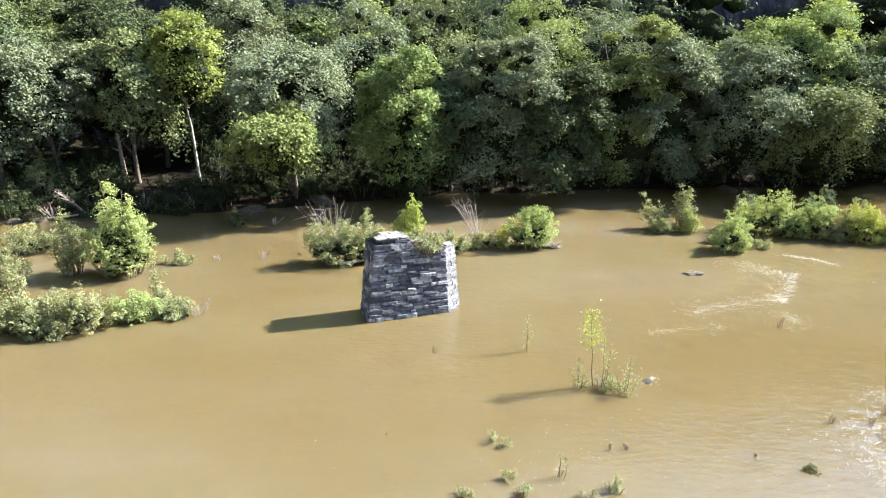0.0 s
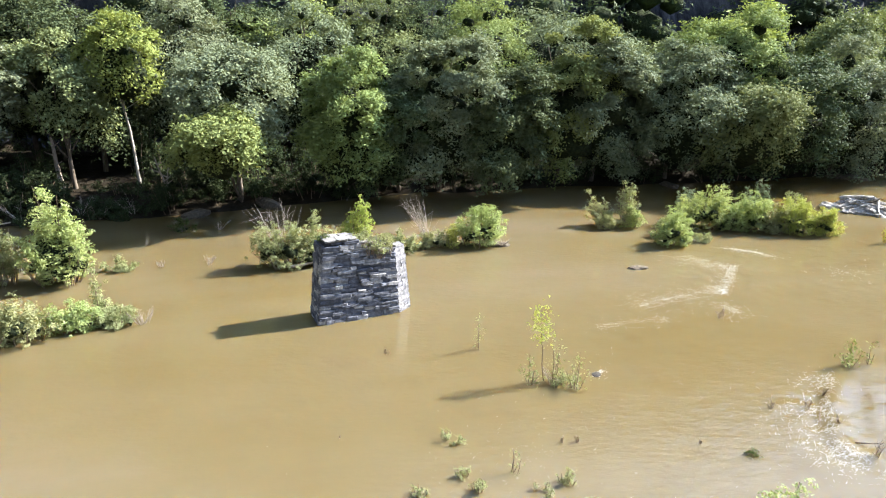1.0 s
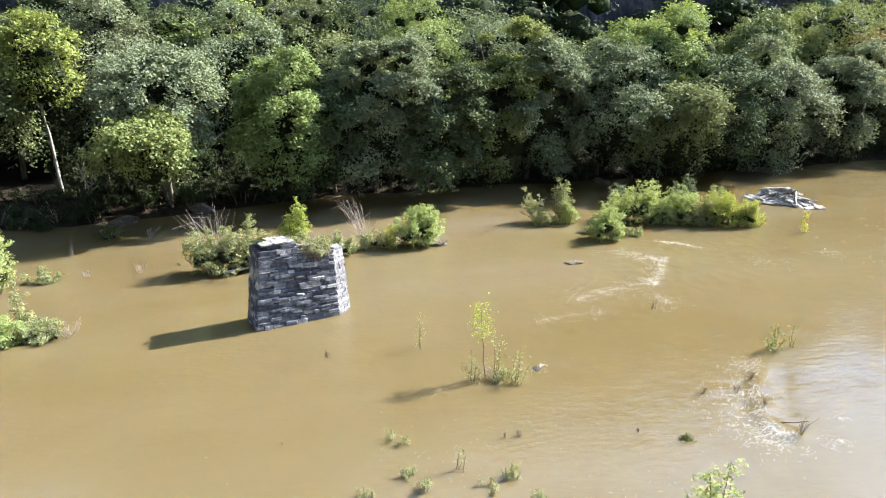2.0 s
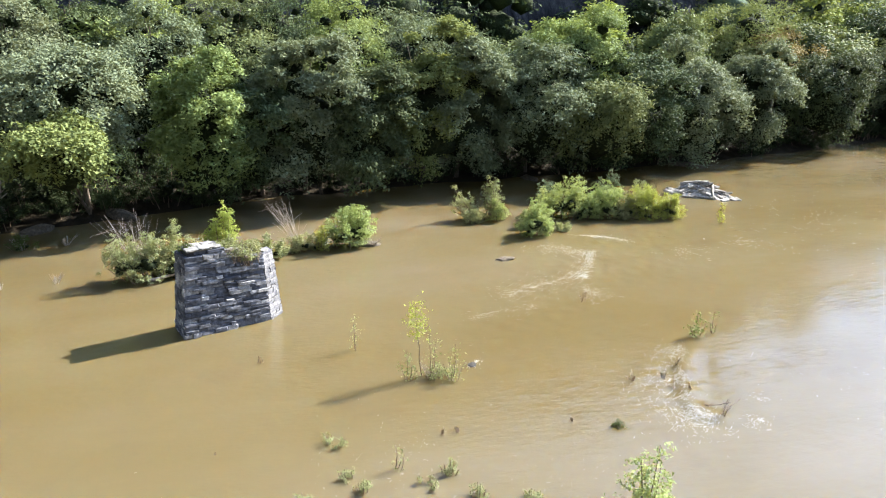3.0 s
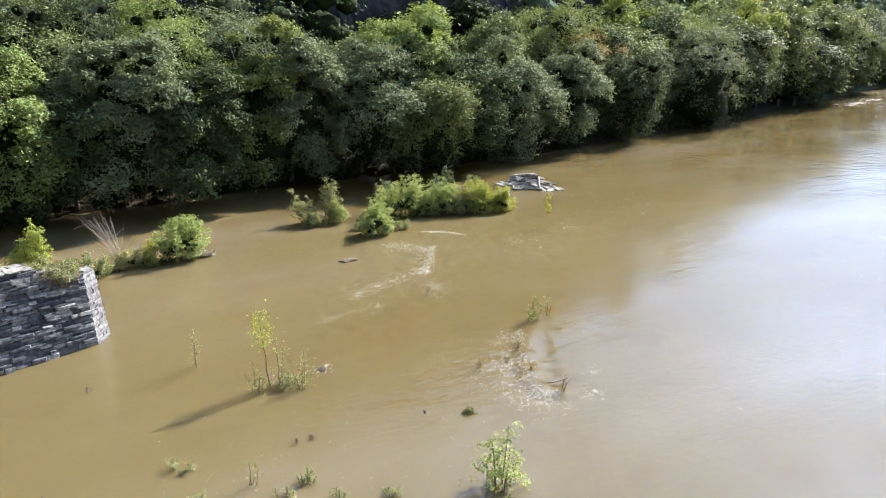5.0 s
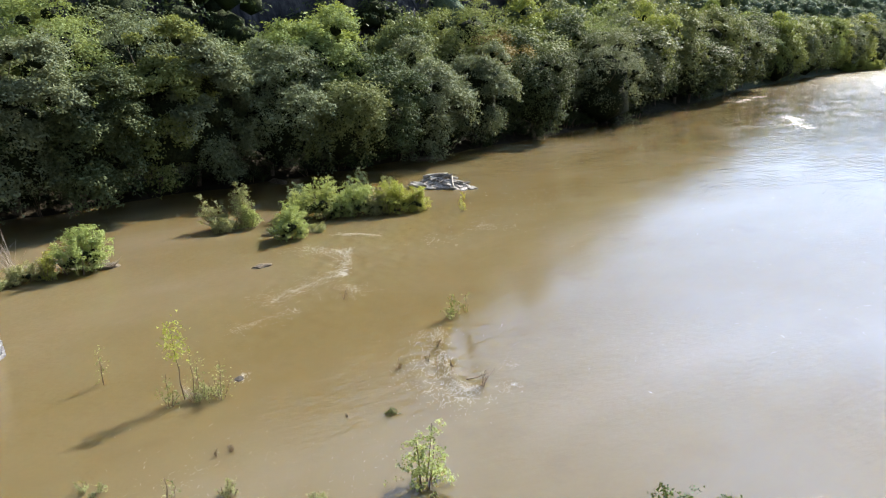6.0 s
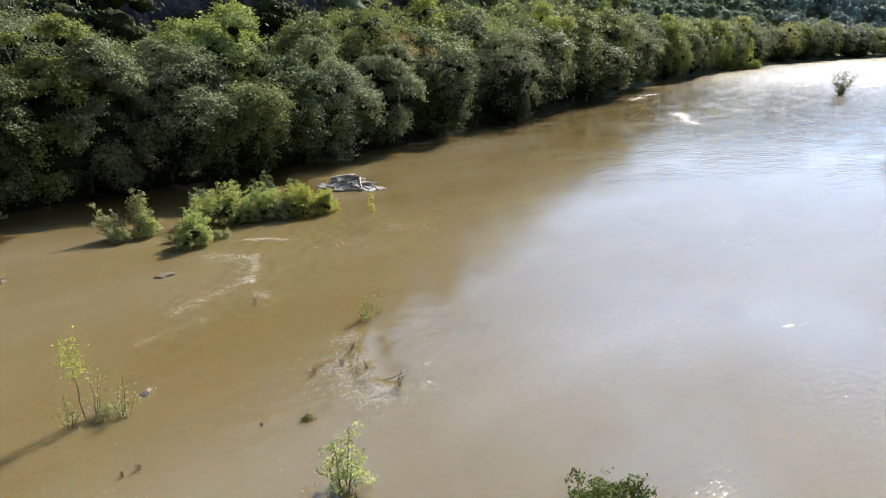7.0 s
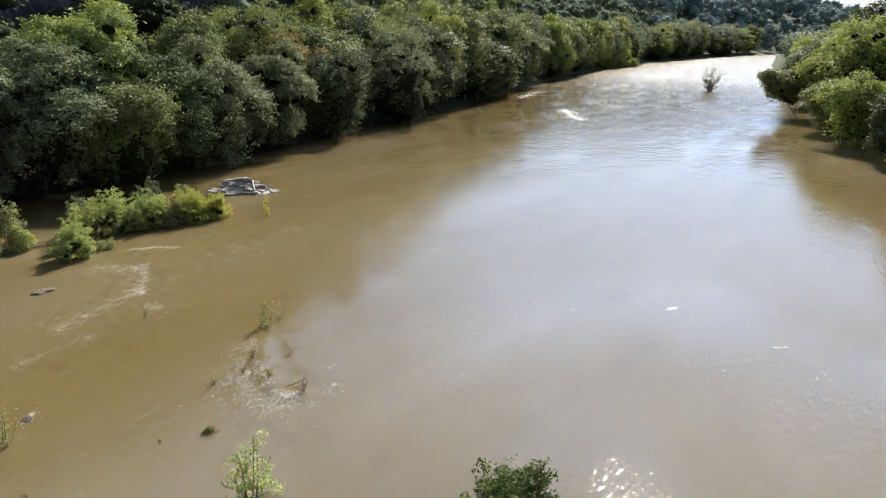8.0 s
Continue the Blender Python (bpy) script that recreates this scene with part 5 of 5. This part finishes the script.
for u, n, z, rx, h, leaf, label in ((3.5, 0.55, 4.1, 0.55, 0.75, BUSH_OLIVE, "grey-green weeds growing on the ruined pier"), (4.1, 0.35, 3.75, 0.5, 0.7, BUSH_OLIVE, "grey-green weeds hanging over the pier's edge"),
                                   (2.9, 1.0, 4.2, 0.6, 0.7, BUSH_OLIVE, "grey-green weeds growing on the ruined pier"), (4.5, 1.1, 3.75, 0.5, 0.8, BUSH_OLIVE, "grey-green weeds growing on the ruined pier"),
                                   (3.1, 0.12, 4.0, 0.42, 0.5, BUSH_OLIVE, "olive brown grass draped over the pier's edge"), (3.7, 0.08, 3.7, 0.42, 0.5, BUSH_OLIVE, "olive brown grass draped over the pier's edge"), (2.6, 0.5, 4.35, 0.4, 0.45, BUSH_OLIVE, "olive brown grass draped over the pier's edge"),
                                   (0.75, 1.0, 4.5, 0.35, 0.5, BUSH_DARK, "dark green weeds at the pier's end")):
    q = on_pier(u, n, z)
    bush(q.x, q.y, rx, rx * 0.7, h, leaf, label, 420, 0.13, 12, name="pier_weed", z=q.z, category="weed", group="weeds on the pier", stems=4)
for u, n, z, h in ((3.7, 0.12, 3.75, 0.55), (3.3, 0.3, 4.05, 0.6), (4.2, 0.2, 3.6, 0.5), (3.0, 0.1, 3.95, 0.5), (3.5, 0.05, 3.7, 0.5), (2.7, 0.25, 4.2, 0.45)):
    q = on_pier(u, n, z)
    dead_brush(q.x, q.y, h, "tuft of dry grey grass on the ruined pier", 26, 0.7, (0.0, -0.15), name="dry_grass", z=q.z, r=0.01)

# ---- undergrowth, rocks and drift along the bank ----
# these three plantings use leaves darkened for the shade under the trees
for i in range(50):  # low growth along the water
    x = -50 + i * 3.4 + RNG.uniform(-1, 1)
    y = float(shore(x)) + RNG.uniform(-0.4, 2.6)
    bush(x, y, RNG.uniform(2.0, 3.0), RNG.uniform(1.5, 2.2), RNG.uniform(2.2, 4.4) * (0.7 if x < -14 else 1.0), LEAF_SHADE, "undergrowth at the foot of the bank trees, shade put into its green", 950 if x > -14 else 700, 0.3, 16,
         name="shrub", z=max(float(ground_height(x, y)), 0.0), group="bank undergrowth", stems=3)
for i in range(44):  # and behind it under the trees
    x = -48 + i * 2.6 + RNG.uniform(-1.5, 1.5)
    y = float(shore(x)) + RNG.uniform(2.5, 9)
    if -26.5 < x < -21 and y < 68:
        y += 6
    bush(x, y, RNG.uniform(2.2, 3.4), RNG.uniform(2.0, 2.8), RNG.uniform(3.0, 5.5), LEAF_SHADE, "thicket under the bank trees, shade put into its green", 800, 0.34, 16,
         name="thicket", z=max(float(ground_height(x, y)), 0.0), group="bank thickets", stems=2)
# scrub added to cover sunlit soil; its shade is in the leaf colour
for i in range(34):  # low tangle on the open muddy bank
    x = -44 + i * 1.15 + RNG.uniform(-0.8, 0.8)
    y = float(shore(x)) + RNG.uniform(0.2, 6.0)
    bush(x, y, RNG.uniform(0.9, 1.6), RNG.uniform(0.8, 1.3), RNG.uniform(0.9, 2.0), LEAF_SHADE, "low scrub on the muddy bank, shade put into its green", 260, 0.26, 10,
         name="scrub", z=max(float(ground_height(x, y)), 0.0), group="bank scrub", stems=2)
bush(-36.5, 61.5, 1.8, 1.5, 4.8, BUSH_OLIVE, "pale green young tree on the muddy bank", 1200, 0.3, 18, z=0.8, name="bank_bush", group="bank bushes")
bush(-38.5, 60.0, 1.6, 1.2, 2.6, BUSH_OLIVE, "pale green bush on the muddy bank", 800, 0.3, 14, z=0.6, name="bank_bush", group="bank bushes")


def bank(x, y):
    return max(float(ground_height(x, y)), 0.02)


for x, y, sx, sy, sz, mat, s in ((-17.6, 61.2, 1.5, 0.8, 0.55, MUD_ROCK, 21), (-29.5, 61.2, 1.2, 0.8, 0.6, MUD_ROCK, 22), (-12.0, 64.8, 2.6, 0.8, 0.7, MUD_ROCK, 23), (-24.5, 62.4, 0.9, 0.5, 0.4, MUD_ROCK, 24),
                                (-35.0, 57.6, 0.8, 0.5, 0.35, MUD_ROCK, 25), (-37.0, 57.2, 0.7, 0.5, 0.35, MUD_ROCK, 26), (30.0, 71.5, 1.6, 0.6, 0.4, MUD_ROCK, 27), (52.0, 74.2, 2.2, 0.7, 0.5, MUD_ROCK, 28)):
    boulder(x, y, sx, sy, sz, mat, "weathered brown rock at the muddy water's edge", seed=s, z=bank(x, y) * 0.6, name="bank_rock", group="bank rocks", turn=s * 37)
for x, y, h, lx in ((-34.0, 58.2, 1.6, -0.6), (-31.8, 59.8, 2.6, -1.4), (-27.5, 61.0, 1.6, 0.8), (-25.8, 60.6, 1.3, 0.5), (-23.0, 61.5, 1.8, -0.8), (-14.5, 56.5, 0.9, 0.4), (-17.2, 55.9, 1.1, -0.3)):
    dead_brush(x, y, h, "tangle of bare grey drift branches on the bank", 16, 0.7, (lx, 0), name="drift_branches", z=bank(x, y), r=0.035)
bush(-17.2, 55.9, 1.3, 0.6, 1.2, BUSH_DARK, "shaded green scrub caught in the shallows", 420, 0.22, 12, name="shrub", group="bank undergrowth")


def snag(x, y, h, lean, label, r=0.28):
    """A broken dead trunk with stubs."""
    z = bank(x, y)
    t = thing("dead_snag", pose(x, y, z), label, "dead tree")
    trunk = bent((0, 0, -0.5), (lean, 0, h), r, r * 0.45, 0.05, 7)
    stubs = [bent(trunk[k][:3], np.array(trunk[k][:3]) + np.array([s * 0.7, -0.3, 0.5]), 0.07, 0.03, 0.1, 4) for k, s in ((3, 1), (4, -1), (5, 1))]
    child("trunk", array_mesh("trunk", *tube_arrays([trunk] + stubs, 7), DEADWOOD), t)
    return t


snag(-31.2, 66.5, 4.6, -0.5, "broken grey dead trunk on the dark bank")
snag(-20.5, 64.5, 4.0, -1.2, "leaning bare grey sapling trunk on the bank", 0.12)
snag(-21.2, 64.8, 3.2, 0.6, "thin bare grey trunk on the bank", 0.10)
for x, y, ln, rz, r in ((-6.3, 45.4, 1.6, 14, 0.12), (-33.0, 57.9, 2.6, 10, 0.09)):
    t = thing("driftwood_log", pose(x, y, 0.25, 0, 0, rz), "pale bare driftwood log caught at the water's edge", "log", "driftwood logs")
    child("stem", array_mesh("stem", *tube_arrays([bent((-ln / 2, 0, 0), (ln / 2, 0, 0.25), r, r * 0.6, 0.07, 6)], 8), DEADWOOD), t)
